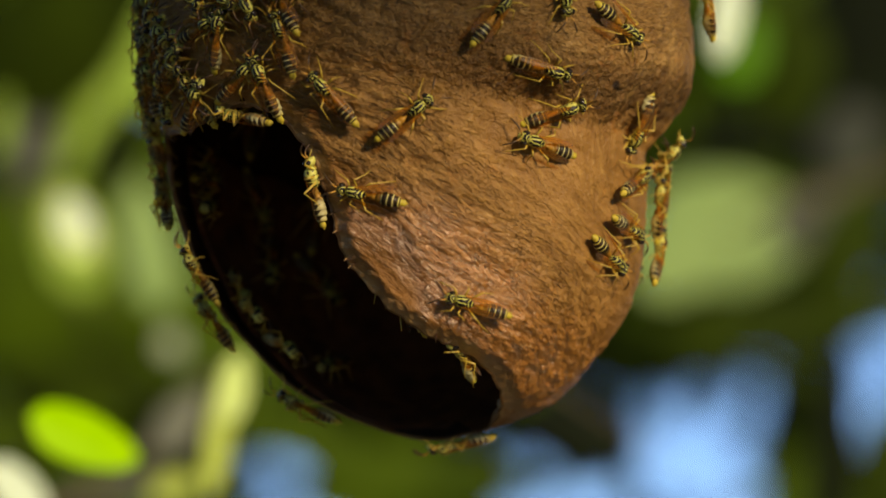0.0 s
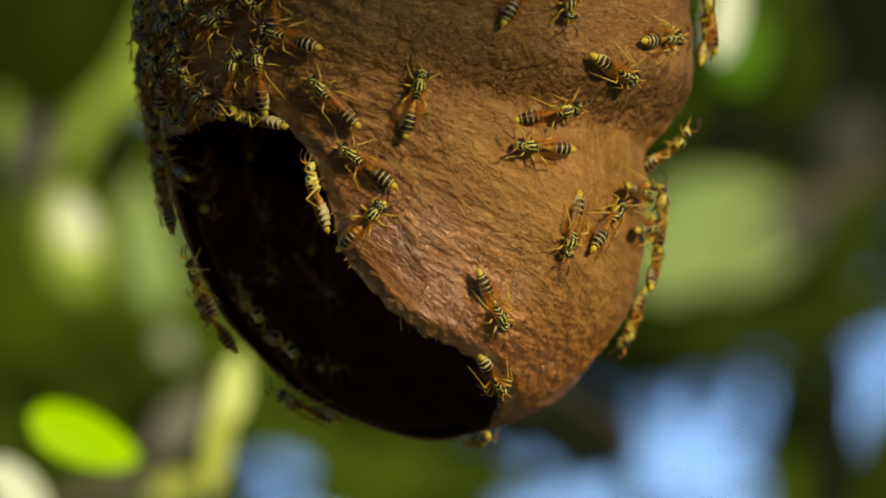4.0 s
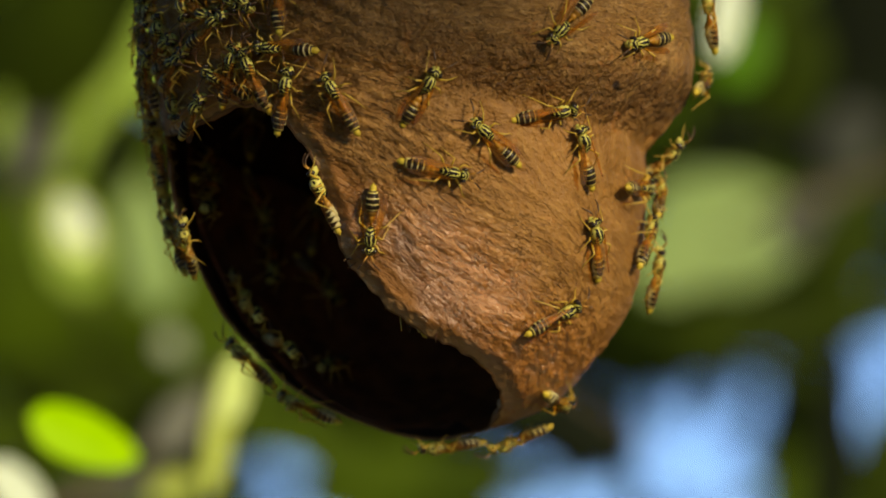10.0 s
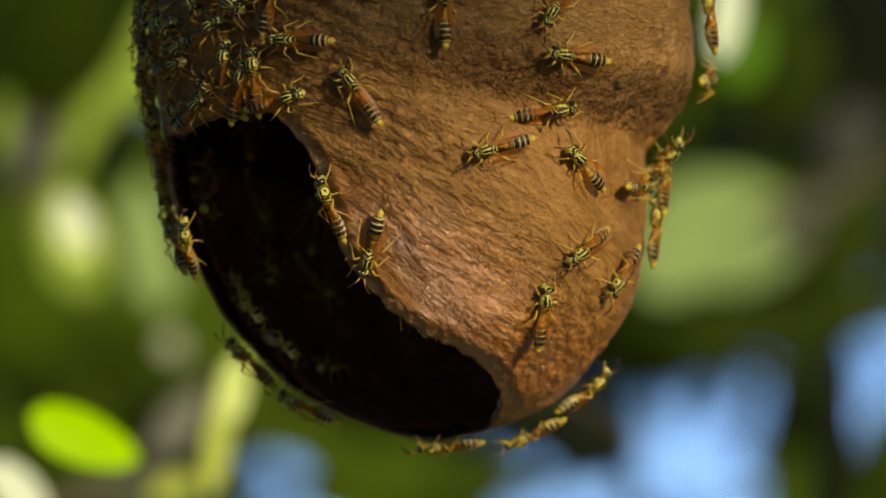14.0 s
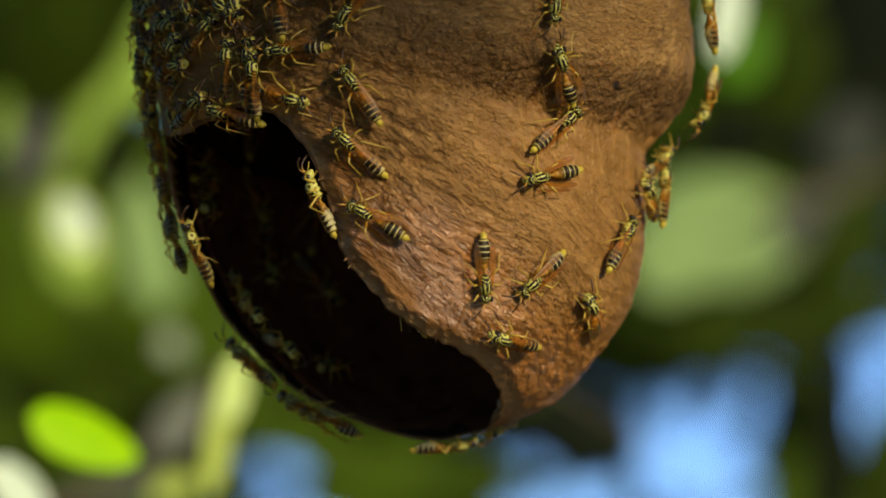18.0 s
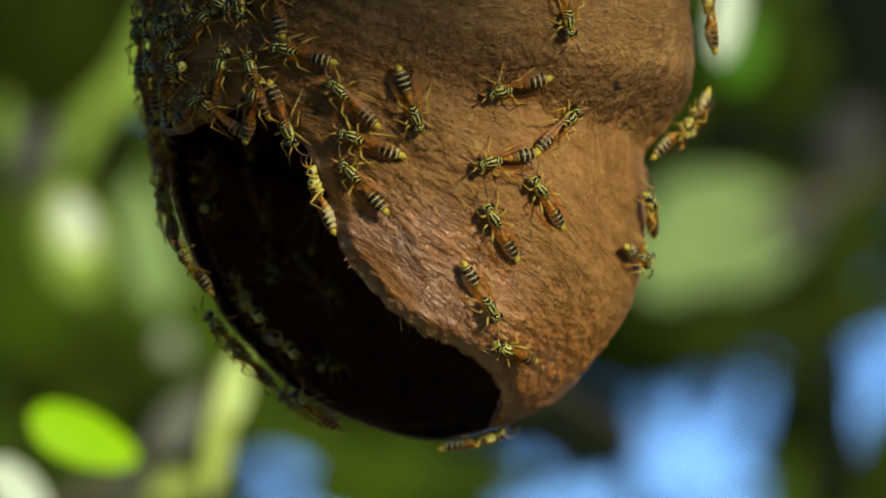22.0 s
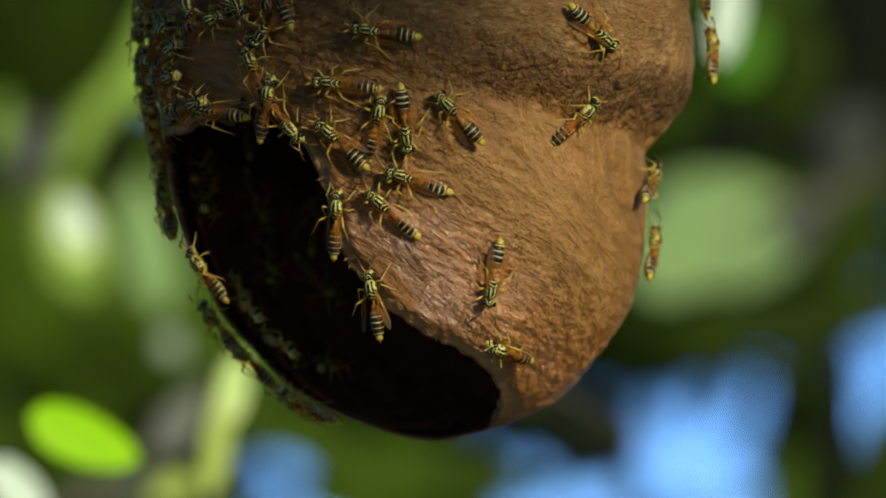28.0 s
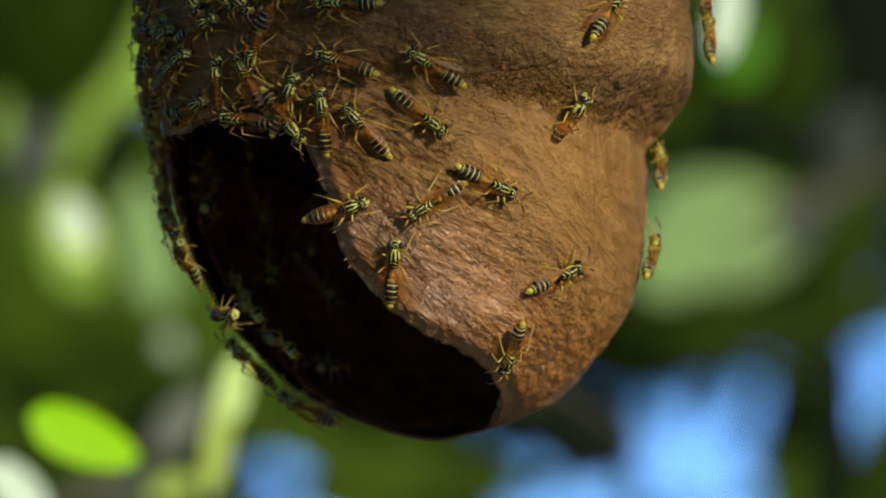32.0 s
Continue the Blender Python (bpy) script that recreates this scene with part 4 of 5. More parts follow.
# ---- the wasps' ways: seconds, angle round the nest, height, heading ----
def motions():
    at = on_nest
    # the added shading twig sinks slowly across the light, to change the shade over time
    walk(SHADING_TWIG, [(0, NEST), (14.5, NEST), (25, NEST @ pose(-0.008, 0, -0.006)), (SPAN, NEST @ pose(-0.008, 0, -0.006))])
    crawl(WASPS[0], [(0, at(253.4, 26.7, -40)), (1, at(253.0, 26.4, -44)), (2, at(253.1, 26.3, -44)), (3, at(253.4, 26.2, -44)), (6, at(253.1, 25.9, -40)), (7, at(252.8, 25.3, -37)), (8, at(253.0, 25.3, -35)), (9, at(254.2, 25.5, -34)), (10, at(255.3, 26.1, -27)), (11, at(255.8, 26.5, -31)), (12, at(258.7, 26.4, -34)), (13, at(258.8, 27.0, -31)), (14, at(259.3, 27.1, -34)), (17, at(259.9, 27.1, -31)), (18, at(259.4, 27.2, -33)), (19, at(258.7, 26.4, -44)), (20, at(257.4, 25.3, -44)), (21, at(256.9, 25.4, -45)), (22, at(257.4, 25.8, -45)), (23, at(259.0, 26.8, -61)), (24, at(257.1, 26.8, -74)), (25, at(257.1, 26.4, -82)), (28, at(255.4, 27.9, -82)), (29, at(254.5, 28.8, -71)), (30, at(255.1, 30.0, -62)), (31, at(254.8, 31.4, -48)), (32, at(256.1, 32.4, -70))])
    crawl(WASPS[1], [(0, at(271.3, 23.2, 54)), (1, at(271.4, 23.6, 45)), (2, at(271.6, 23.8, 44)), (3, at(271.6, 24.8, 16)), (6, at(274.7, 28.0, 17)), (7, at(274.7, 28.0, 18)), (8, at(274.6, 28.0, 19)), (9, at(274.2, 27.2, 32)), (10, at(274.4, 27.4, 30)), (11, at(275.5, 30.5, 21)), (12, at(277.6, 36.3, 11)), (13, at(278.6, 40.4, 11)), (14, at(278.2, 41.3, -1)), (17, at(279.6, 52.9, 2)), (32, at(279.7, 54.8, 2))])
    crawl(WASPS[2], [(0, at(259.9, 9.5, -72)), (1, at(259.9, 10.5, -66)), (2, at(261.2, 11.2, -58)), (3, at(261.0, 12.5, -46)), (6, at(258.1, 18.9, -90)), (7, at(260.3, 16.6, -118)), (8, at(260.6, 12.8, -156)), (9, at(261.3, 8.0, -170)), (10, at(260.9, 3.4, -168)), (11, at(260.3, -0.2, -160)), (12, at(258.4, 0.5, -150)), (13, at(259.2, -0.1, -142)), (14, at(259.5, -0.4, -153)), (15.5, at(261.1, 1.5, -109)), (17, at(263.7, 3.7, -61)), (18, at(260.9, 5.9, -51)), (19, at(260.1, 9.4, -42)), (20, at(260.4, 10.5, -36)), (21, at(259.1, 11.3, -45)), (22, at(259.3, 11.9, -38)), (23, at(257.1, 14.1, -31)), (24, at(256.1, 15.5, -37)), (25, at(256.2, 17.2, -43)), (28, at(254.5, 19.0, -47)), (29, at(251.8, 16.9, -40)), (30, at(252.8, 22.0, -21)), (31, at(251.7, 23.0, -3)), (32, at(252.1, 23.3, 2))])
    crawl(WASPS[3], [(0, at(261.4, -3.7, -9, -1.5, False, 180)), (1, at(260.6, -2.8, -11, -1.5, False, 180)), (2, at(252.5, -1.0, -20, -1.2, False, 140)), (2.4, at(249.4, -1.0, 16, 1.2, False, 80)), (2.7, at(251.4, 1.6, 60, 0.0, False, 40)), (3, at(251.3, 1.8, 107)), (4.2, at(262.7, 6.2, 48)), (6, at(272.5, 14.6, 52)), (7, at(276.0, 16.5, 60)), (8, at(274.9, 16.0, 49)), (9, at(273.6, 16.1, 51)), (10, at(278.6, 13.3, 103)), (11, at(278.4, 11.5, 118)), (11.1, free(8.6, -56, 3.5, 40, 0, -80)), (11.2, free(23, -62, -4.0, 40, 0, -85)), (11.3, free(47.5, -66, -11.4, 40, 0, -85)), (11.45, free(100, -70, -25, 40, 0, -85)), (12, free(300, -80, -80, 40, 0, -85)), (32, free(320, -80, -80, 40, 0, -85))])
    spread(WASPS[3], 11.05)
    crawl(WASPS[4], [(0, at(300.8, 18.1, -75)), (1, at(301.3, 17.8, -77)), (2, at(302.0, 17.4, -89)), (3, at(302.0, 17.5, -91)), (6, at(292.0, 17.7, -80)), (7, at(289.2, 17.7, -82)), (8, at(287.0, 17.8, -77)), (9, at(286.9, 17.8, -71)), (10, at(288.5, 19.2, -50)), (11, at(288.4, 19.2, -48)), (12, at(289.2, 19.4, -52)), (13, at(289.8, 19.1, -59)), (14, at(289.6, 17.2, -105)), (14.6, at(290.0, 17.4, -133)), (15.6, at(289.6, 15.5, -172)), (16.5, at(290.8, 8.8, -175)), (17, at(289.1, -0.5, -173)), (18, at(285.3, -5.0, -173)), (19, at(285.4, -6.3, 165)), (20, at(286.0, -8.1, 157)), (21, at(285.3, -8.3, 154)), (22, at(284.8, -8.8, 153)), (23, at(284.8, -7.7, 150)), (24, at(285.7, -7.4, 155)), (25, at(285.3, -7.4, 157)), (28, at(286.9, -5.8, -160)), (29, at(281.9, -7.6, -127)), (29.5, at(284.1, -8.4, -160)), (30, at(286.9, -7.1, 165)), (30.5, at(290.6, -8.6, 137)), (31, at(294.4, -7.4, 100)), (32, at(306.7, -4.1, 75))])
    crawl(WASPS[5], [(0, at(306.4, 24.5, 61)), (1, at(306.1, 24.6, 54)), (2, at(305.8, 24.5, 61)), (3, at(305.6, 24.2, 69)), (6, at(304.7, 24.4, 67)), (7, at(304.2, 24.3, 70)), (8, at(304.4, 24.7, 78)), (9, at(304.3, 24.5, 66)), (10, at(304.7, 24.1, 71)), (12, at(304.1, 24.2, 67)), (13, at(304.1, 24.2, 67)), (14, at(304.2, 24.3, 72)), (17, at(305.2, 22.2, 62)), (18, at(306.9, 21.6, 51)), (19, at(306.9, 20.7, 50)), (20, at(307.4, 20.9, 36)), (21, at(307.4, 21.2, 52)), (23, at(307.0, 21.5, 46)), (24, at(308.6, 21.3, 54)), (25, at(310.9, 21.9, 52)), (28, at(311.6, 23.4, 39)), (29, at(311.8, 23.0, 41)), (30, at(311.4, 23.4, 29)), (31, at(308.9, 23.8, 14)), (32, at(309.1, 23.8, 19))])
    crawl(WASPS[6], [(0, at(300.8, 30.9, 97)), (1, at(304.1, 31.5, 93)), (2, at(307.4, 32.2, 89)), (3, at(311.8, 31.3, 107)), (6, at(329.2, 29.7, 101)), (7, at(334.3, 25.8, 115)), (8, at(337.9, 24.6, 85)), (9, at(340.9, 26.0, 86)), (10, at(358.7, 29.7, 72)), (11, at(358.9, 30.7, 59, 0.2)), (12, at(358.9, 30.7, 77)), (14, at(358.8, 30.2, 83, 0.7)), (15.5, at(358.5, 28.7, 103, 1.2)), (17, at(358.1, 27.4, -169, 1.2)), (19, at(357.5, 25.7, -158, 1.4)), (22, at(357.3, 23.8, -153, 1.3)), (25, at(354.9, 22.4, 146, 0.7)), (27, at(35.0, 25.0, 180)), (32, at(40.0, 25.0, 180))])
    crawl(WASPS[7], [(0, at(317.2, 37.5, 122)), (1, at(318.8, 37.7, 90)), (2, at(322.0, 36.2, 100)), (3, at(325.1, 35.9, 90)), (6, at(339.1, 37.0, 92)), (7, at(333.4, 35.6, 125)), (8, at(333.7, 35.6, 170)), (8.5, at(329.4, 34.8, -155)), (9, at(325.1, 33.7, -131)), (10, at(322.5, 35.4, -98)), (11, at(311.9, 33.8, -104)), (12, at(308.0, 33.1, -121)), (13, at(305.7, 31.7, -128)), (14, at(304.6, 33.0, -85)), (17, at(303.2, 32.9, -32)), (18, at(303.6, 31.2, -28)), (19, at(303.6, 29.2, -42)), (20, at(301.6, 29.5, -74)), (21, at(297.4, 29.6, -95)), (22, at(292.6, 27.9, -106)), (23, at(289.7, 26.7, -110)), (24, at(286.0, 27.3, -86)), (25, at(280.0, 29.9, -62)), (28, at(264.2, 36.7, -83)), (29, at(264.0, 39.9, -64)), (30, at(258.8, 41.5, -70)), (31, at(260.6, 42.7, -73)), (32, at(256.5, 41.2, -90))])
    crawl(WASPS[8], [(0, at(302.9, 43.2, 179)), (1, at(303.3, 42.9, -176)), (3, at(303.3, 42.9, -176)), (6, at(305.6, 40.7, -171)), (8, at(305.5, 40.2, -168)), (9, at(303.9, 39.4, -141)), (10, at(302.9, 37.7, -134)), (11, at(302.2, 38.3, -119)), (12, at(301.8, 38.3, -122)), (13, at(301.6, 37.9, -133)), (14, at(300.7, 40.9, -146)), (17, at(300.7, 43.0, -171)), (18, at(300.7, 42.0, -172)), (19, at(300.5, 41.4, -166)), (20, at(300.2, 41.1, -170)), (21, at(300.6, 41.1, -173)), (22, at(303.3, 39.7, 176)), (23, at(305.5, 38.0, 178)), (24, at(305.3, 37.5, -178)), (25, at(305.0, 37.3, -179)), (28, at(310.7, 36.4, 128)), (29, at(313.2, 37.7, 85)), (30, at(315.4, 38.8, 72)), (31, at(315.8, 39.3, 64)), (32, at(314.2, 41.1, 41))])
    crawl(WASPS[9], [(0, at(289.1, 40.1, 38)), (1, at(289.2, 41.8, 27)), (2, at(291.9, 42.9, 32)), (3, at(292.8, 43.7, 28)), (6, at(297.7, 44.4, 37)), (7, at(298.2, 44.5, 30)), (8, at(299.6, 45.9, 36)), (9, at(301.9, 49.6, 36)), (12, at(304.0, 55.4, 29)), (32, at(304.2, 57.4, 28))])
    crawl(WASPS[10], [(0, at(280.8, -9.3, -70)), (1, at(279.6, -8.5, -80)), (2, at(278.9, -8.6, -85)), (2.5, at(278.9, -9.4, -120)), (3, at(282.0, -9.7, -152)), (3.8, at(286.4, -10.0, 164)), (4.9, at(292.1, -10.6, 131)), (6, at(297.8, -11.0, 101)), (7, at(302.8, -10.3, 98)), (8, at(306.0, -12.2, 124)), (9, at(308.3, -11.6, 101)), (10, at(307.4, -10.6, 66)), (11, at(305.2, -8.6, -9)), (12, at(302.5, -8.5, -20)), (13, at(301.9, -10.0, -7)), (14, at(301.0, -9.8, 1)), (15.5, at(295.2, -10.3, -47)), (17, at(292.6, -12.7, -83)), (18, at(291.2, -14.5, -63)), (19, at(292.0, -15.6, -58)), (20, at(292.3, -16.1, -58)), (22, at(292.5, -16.2, -55)), (23, at(291.5, -16.2, -49)), (25, at(290.8, -16.1, -45)), (28, at(290.6, -16.2, -56)), (29, at(287.0, -16.2, -68)), (30, at(290.4, -17.3, -106)), (31, at(292.0, -17.0, -139)), (32, at(293.0, -16.9, -175))])
    crawl(WASPS[11], [(0, at(277.5, -19.8, -30, -0.9, False, 110)), (0.5, at(279.7, -21.0, -98, 1.2, False, 100)), (1, at(282.4, -20.5, -165, 1.2, False, 90)), (2, at(287.1, -19.7, 158, 1.2, False, 60)), (3, at(290.5, -21.5, 153, 0.0, False, 20)), (6, at(300.8, -20.7, 128)), (7, at(309.2, -21.2, 132)), (8, at(315.1, -22.4, 130)), (9, at(321.1, -24.0, 126)), (10, at(338.1, -25.7, 101)), (11, at(356.1, -27.0, 102, 0.6)), (12, at(356.1, -26.9, 95, 1.5)), (12.5, at(356.3, -25.9, 57, 1.6)), (13, at(356.5, -25.0, 3, 1.6)), (14, at(356.8, -22.6, 2, 0.9)), (17, at(329.7, -15.6, -46)), (18, at(319.3, -10.2, -41)), (19, at(315.3, -4.4, -17)), (20, at(311.2, 1.3, -33)), (21, at(305.8, 5.6, -34)), (22, at(302.3, 9.1, -37)), (23, at(295.0, 10.5, -58)), (24, at(290.3, 11.0, -70)), (25, at(282.8, 11.4, -70)), (28, at(270.7, 12.0, -68)), (29, at(269.0, 14.1, -53)), (30, at(265.7, 16.7, -37)), (31, at(262.2, 19.0, -43)), (32, at(260.2, 21.3, -38))])
    crawl(WASPS[12], [(0, at(335.4, 21.1, 177)), (1, at(328.4, 17.3, -140)), (2, at(319.5, 13.4, -123)), (3, at(312.4, 8.4, -124)), (4, at(309.7, 2.6, -154)), (6, at(314.9, -8.7, 146)), (6.5, at(320.0, -8.7, 121)), (7, at(323.6, -7.4, 100)), (8, at(324.4, -4.7, 78)), (9, at(320.9, -3.3, 14)), (10, at(318.0, 1.5, -16)), (11, at(313.8, 2.1, -61)), (12, at(313.1, 0.2, -105)), (13, at(312.8, -0.3, -118)), (14, at(313.9, -0.0, -111)), (17, at(303.0, -2.4, -107)), (18, at(299.0, -5.0, -119)), (19, at(300.1, -3.1, -93)), (20, at(294.3, -1.1, -66)), (21, at(289.5, 2.8, -54)), (22, at(290.1, 4.2, -28)), (23, at(285.6, 3.6, -66)), (24, at(277.9, 5.5, -71)), (25, at(270.7, 4.9, -91)), (28, at(264.8, 7.2, -39)), (29, at(267.2, 7.0, -31)), (30, at(270.8, 6.5, -61)), (31, at(271.6, 7.0, -81)), (32, at(274.7, 7.6, -114))])
    crawl(WASPS[13], [(0, at(324.7, -1.6, 127)), (1, at(324.0, -1.3, 126)), (2, at(323.9, 0.2, 96)), (3, at(323.5, 2.8, 69)), (4.5, at(324.0, 6.5, 37)), (6, at(321.7, 10.6, -1)), (7, at(318.9, 13.8, -18)), (8, at(316.4, 15.2, -27)), (9, at(313.8, 16.6, -30)), (10, at(313.4, 17.3, -23)), (11, at(315.6, 17.5, -3)), (12, at(315.4, 16.7, -17)), (13, at(314.3, 16.7, -23)), (14, at(313.0, 14.8, -53)), (15.5, at(309.1, 13.9, -79)), (17, at(306.0, 12.9, -107)), (18, at(302.8, 12.4, -98)), (19, at(299.7, 12.6, -85)), (20, at(296.8, 11.9, -98)), (21, at(293.7, 12.0, -106)), (22, at(290.9, 15.1, -101)), (23, at(288.5, 17.9, -84)), (24, at(285.7, 18.1, -86)), (25, at(286.1, 19.3, -72)), (28, at(280.3, 23.4, -41)), (29, at(280.1, 25.1, -34)), (30, at(279.9, 28.1, -47)), (31, at(277.6, 30.2, -48)), (32, at(274.9, 31.7, -57))])
    crawl(WASPS[14], [(0, at(333.2, 3.2, 111)), (1, at(338.9, 0.7, 103)), (2, at(338.8, 3.3, 91)), (3, at(342.6, 3.8, 90)), (6, at(346.3, 3.2, 88)), (8, at(347.2, 1.7, 91)), (8.5, at(345.2, 1.4, 77)), (9, at(342.0, 0.9, 8)), (10, at(345.4, 2.5, 44)), (11, at(342.5, 1.7, -37)), (12, at(338.1, 1.3, -53)), (12.5, at(335.9, 0.6, -80)), (13, at(335.8, -0.3, -96)), (14, at(328.6, -4.6, -132)), (15.2, at(326.4, -1.5, -128)), (15.53, at(325.4, -1.6, -84)), (15.87, at(326.1, -1.8, -54)), (16.2, at(327.7, -2.4, 27)), (17, at(328.6, 0.2, 24)), (18, at(329.3, 2.3, 41)), (19, at(330.9, 2.9, 54)), (20, at(332.1, 2.6, 81)), (21, at(333.2, 0.6, 105)), (22, at(338.9, -1.2, 107)), (23, at(338.8, -3.7, 120)), (24, at(347.5, -3.7, 100)), (24.5, at(354.4, -4.2, 86)), (25, at(357.6, -4.5, 67)), (28, at(357.6, 0.6, 42)), (29, at(357.6, 1.1, 50)), (30, at(348.5, 0.2, 63)), (31, at(351.1, -0.3, 56)), (32, at(353.8, -0.3, 55))])
    crawl(WASPS[15], [(0, at(337.1, 12.1, 71)), (1, at(338.9, 11.1, 80)), (2, at(338.5, 9.4, 91)), (3, at(338.9, 9.4, 102)), (6, at(339.5, 11.0, 92)), (7, at(339.6, 10.6, 92)), (14, at(339.5, 10.9, 90)), (17, at(352.8, 14.6, 67)), (18, at(354.4, 17.2, 53, 1.2)), (19, at(354.3, 17.8, 36, 1.6)), (20, at(354.4, 20.0, 25, 0.1)), (21, at(352.9, 21.8, 17)), (22, at(354.9, 22.4, 18)), (23, at(361.3, 27.3, -3)), (24, at(358.4, 28.5, 21)), (25, at(358.7, 29.7, -1)), (28, at(359.4, 35.2, 38, 1.2)), (29, at(359.3, 34.2, 30, 1.1)), (30, at(359.3, 33.7, 8, 1.1)), (31, at(359.3, 34.4, 7, 1.0)), (32, at(359.4, 38.6, 37, 1.0))])
    crawl(WASPS[16], [(0, at(357.6, 0.2, 36, 1.0)), (3, at(357.6, -0.9, 46, 0.6)), (6, at(357.6, -2.9, 48, 0.6)), (10, at(357.6, -3.4, -11, 1.0)), (11, at(357.6, -3.1, 0, 1.0)), (12, at(357.6, -2.5, 0, 0.6)), (13, at(357.6, 2.3, 0, 0.2)), (14, at(357.6, 4.6, 0, 0.1)), (17, at(345.1, 9.3, -57)), (18, at(345.3, 9.4, -54)), (19, at(346.3, 8.7, -53)), (21, at(346.3, 6.9, -46)), (22, at(347.1, 7.1, -49)), (23, at(349.0, 8.6, -52)), (25, at(349.5, 8.4, -54)), (28, at(348.5, 11.9, 63)), (29, at(358.4, 12.5, 60)), (30, at(359.2, 13.6, 45)), (31, at(359.4, 13.8, 46, 0.2)), (32, at(360.1, 15.1, 53, 1.0))])
    crawl(WASPS[17], [(0, at(354.3, 18.6, 4, 1.6)), (1, at(354.4, 19.8, -14, 0.6)), (2, at(357.5, 24.0, 19, 0.1)), (3, at(358.9, 30.7, 43)), (5, at(359.3, 42.8, 43, 1.6)), (6, at(359.0, 44.7, -9, 1.6)), (8, at(357.2, 50.9, -9, 1.6)), (32, at(357.2, 55.6, -1, 1.6))])
    crawl(WASPS[18], [(0, at(358.6, 12.8, -16, 1.6)), (2, at(359.0, 13.3, -17, 1.6)), (3, at(354.4, 20.5, 5, 0.7)), (6, at(354.3, 18.6, -20, 1.6)), (14, at(354.3, 18.5, -20, 1.6)), (16.3, at(30.0, 22.0, 180)), (32, at(35.0, 22.0, 180))])
    crawl(WASPS[19], [(0, at(359.2, 43.7, -7, 1.6)), (6, at(359.4, 41.1, -2, 1.6)), (10, at(359.4, 41.6, -3, 1.6)), (24, at(359.4, 41.6, -3, 1.6)), (28, at(358.2, 47.8, -9, 1.6)), (32, at(358.6, 46.8, -9, 1.6))])
    crawl(WASPS[20], [(0, at(357.6, 8.6, 3, 0.8)), (6, at(357.6, 6.8, 0, 1.2)), (8, at(357.6, 7.4, 62, 0.4)), (9, at(357.6, 8.4, 51, 0.8)), (10, at(357.6, 9.6, 60, 0.9)), (11, at(357.7, 11.1, 62, 0.8)), (12, at(358.5, 12.7, 62, 1.5)), (13, at(358.7, 12.9, 12, 1.6)), (14, at(359.0, 13.3, 15, 1.6)), (17, at(357.7, 11.0, 11, 1.6)), (18, at(357.8, 11.4, 12, 1.6)), (20.5, at(30.0, 12.0, 180)), (32, at(35.0, 12.0, 180))])
    crawl(WASPS[21], [(0, at(230.5, 24.7, -75, 1.2, False, -90)), (3, at(231.7, 24.7, -74, 1.2, False, -90)), (5, at(238.3, 23.6, -65, 1.2, False, -75)), (6, at(240.0, 22.8, -47, 1.2, False, -65)), (7, at(241.5, 22.6, -28, 1.2, False, -65)), (7.5, at(241.8, 23.6, -16, 0.0, False, -30)), (8, at(241.7, 24.9, -5)), (9, at(243.4, 26.3, 14)), (10, at(243.8, 26.8, 17)), (11, at(244.2, 26.2, 41)), (12, at(245.3, 26.7, 59)), (13, at(244.4, 26.2, 71)), (14, at(242.9, 25.6, 77)), (17, at(245.1, 25.6, 84)), (18, at(243.9, 25.9, 107)), (18.5, at(243.7, 26.1, 144)), (19, at(243.7, 26.2, 177)), (20, at(241.8, 26.4, -123)), (21, at(241.8, 22.8, -154)), (22, at(243.1, 21.6, 161)), (23, at(243.4, 19.9, 143)), (24, at(244.2, 20.2, 154)), (26, at(242.5, 22.5, 152)), (28, at(243.1, 21.6, 138)), (32, at(243.7, 21.7, 143))])
    crawl(WASPS[22], [(0, at(257.8, 5.8, -18, -2.8, False, 180)), (14, at(257.3, 6.8, -19, -2.8, False, 180)), (15, at(251.4, 10.8, -24, -1.0, False, 120)), (15.4, at(250.7, 12.0, -25, 1.2, False, 85)), (15.8, at(250.7, 13.5, -25, 1.2, False, 50)), (16.5, at(257.3, 16.7, -47)), (17, at(258.1, 17.3, -48)), (18, at(258.3, 17.5, -47)), (19, at(257.3, 18.8, -42)), (20, at(257.6, 19.4, -74)), (21, at(259.7, 19.0, -80)), (22, at(260.3, 18.5, -69)), (23, at(264.3, 18.3, -28)), (24, at(263.5, 18.3, -35)), (25, at(262.9, 18.6, -36)), (26.5, at(263.1, 20.6, -19)), (28, at(263.9, 22.0, 15)), (28.5, at(264.2, 22.7, 39)), (29, at(264.3, 23.4, 57)), (30, at(266.5, 24.9, 88)), (31, at(272.0, 23.5, 114)), (32, at(274.5, 22.2, 130))])
    crawl(WASPS[23], [(0, at(251.0, 59.0, -153)), (14, at(251.1, 55.2, -152)), (17, at(257.0, 43.9, -152)), (18, at(258.7, 40.3, -151)), (19, at(261.5, 37.4, -155)), (20, at(265.2, 34.0, -178)), (21, at(267.6, 28.5, -179)), (22, at(271.6, 23.6, 163)), (23, at(274.1, 24.1, 131)), (24, at(272.5, 22.8, 167)), (25, at(271.1, 20.6, 164)), (28, at(270.0, 20.3, 173)), (28.5, at(272.1, 20.6, 135)), (29, at(273.8, 21.2, 97)), (30, at(280.1, 17.1, 113)), (31, at(284.7, 13.5, 124)), (32, at(290.1, 10.9, 119))])
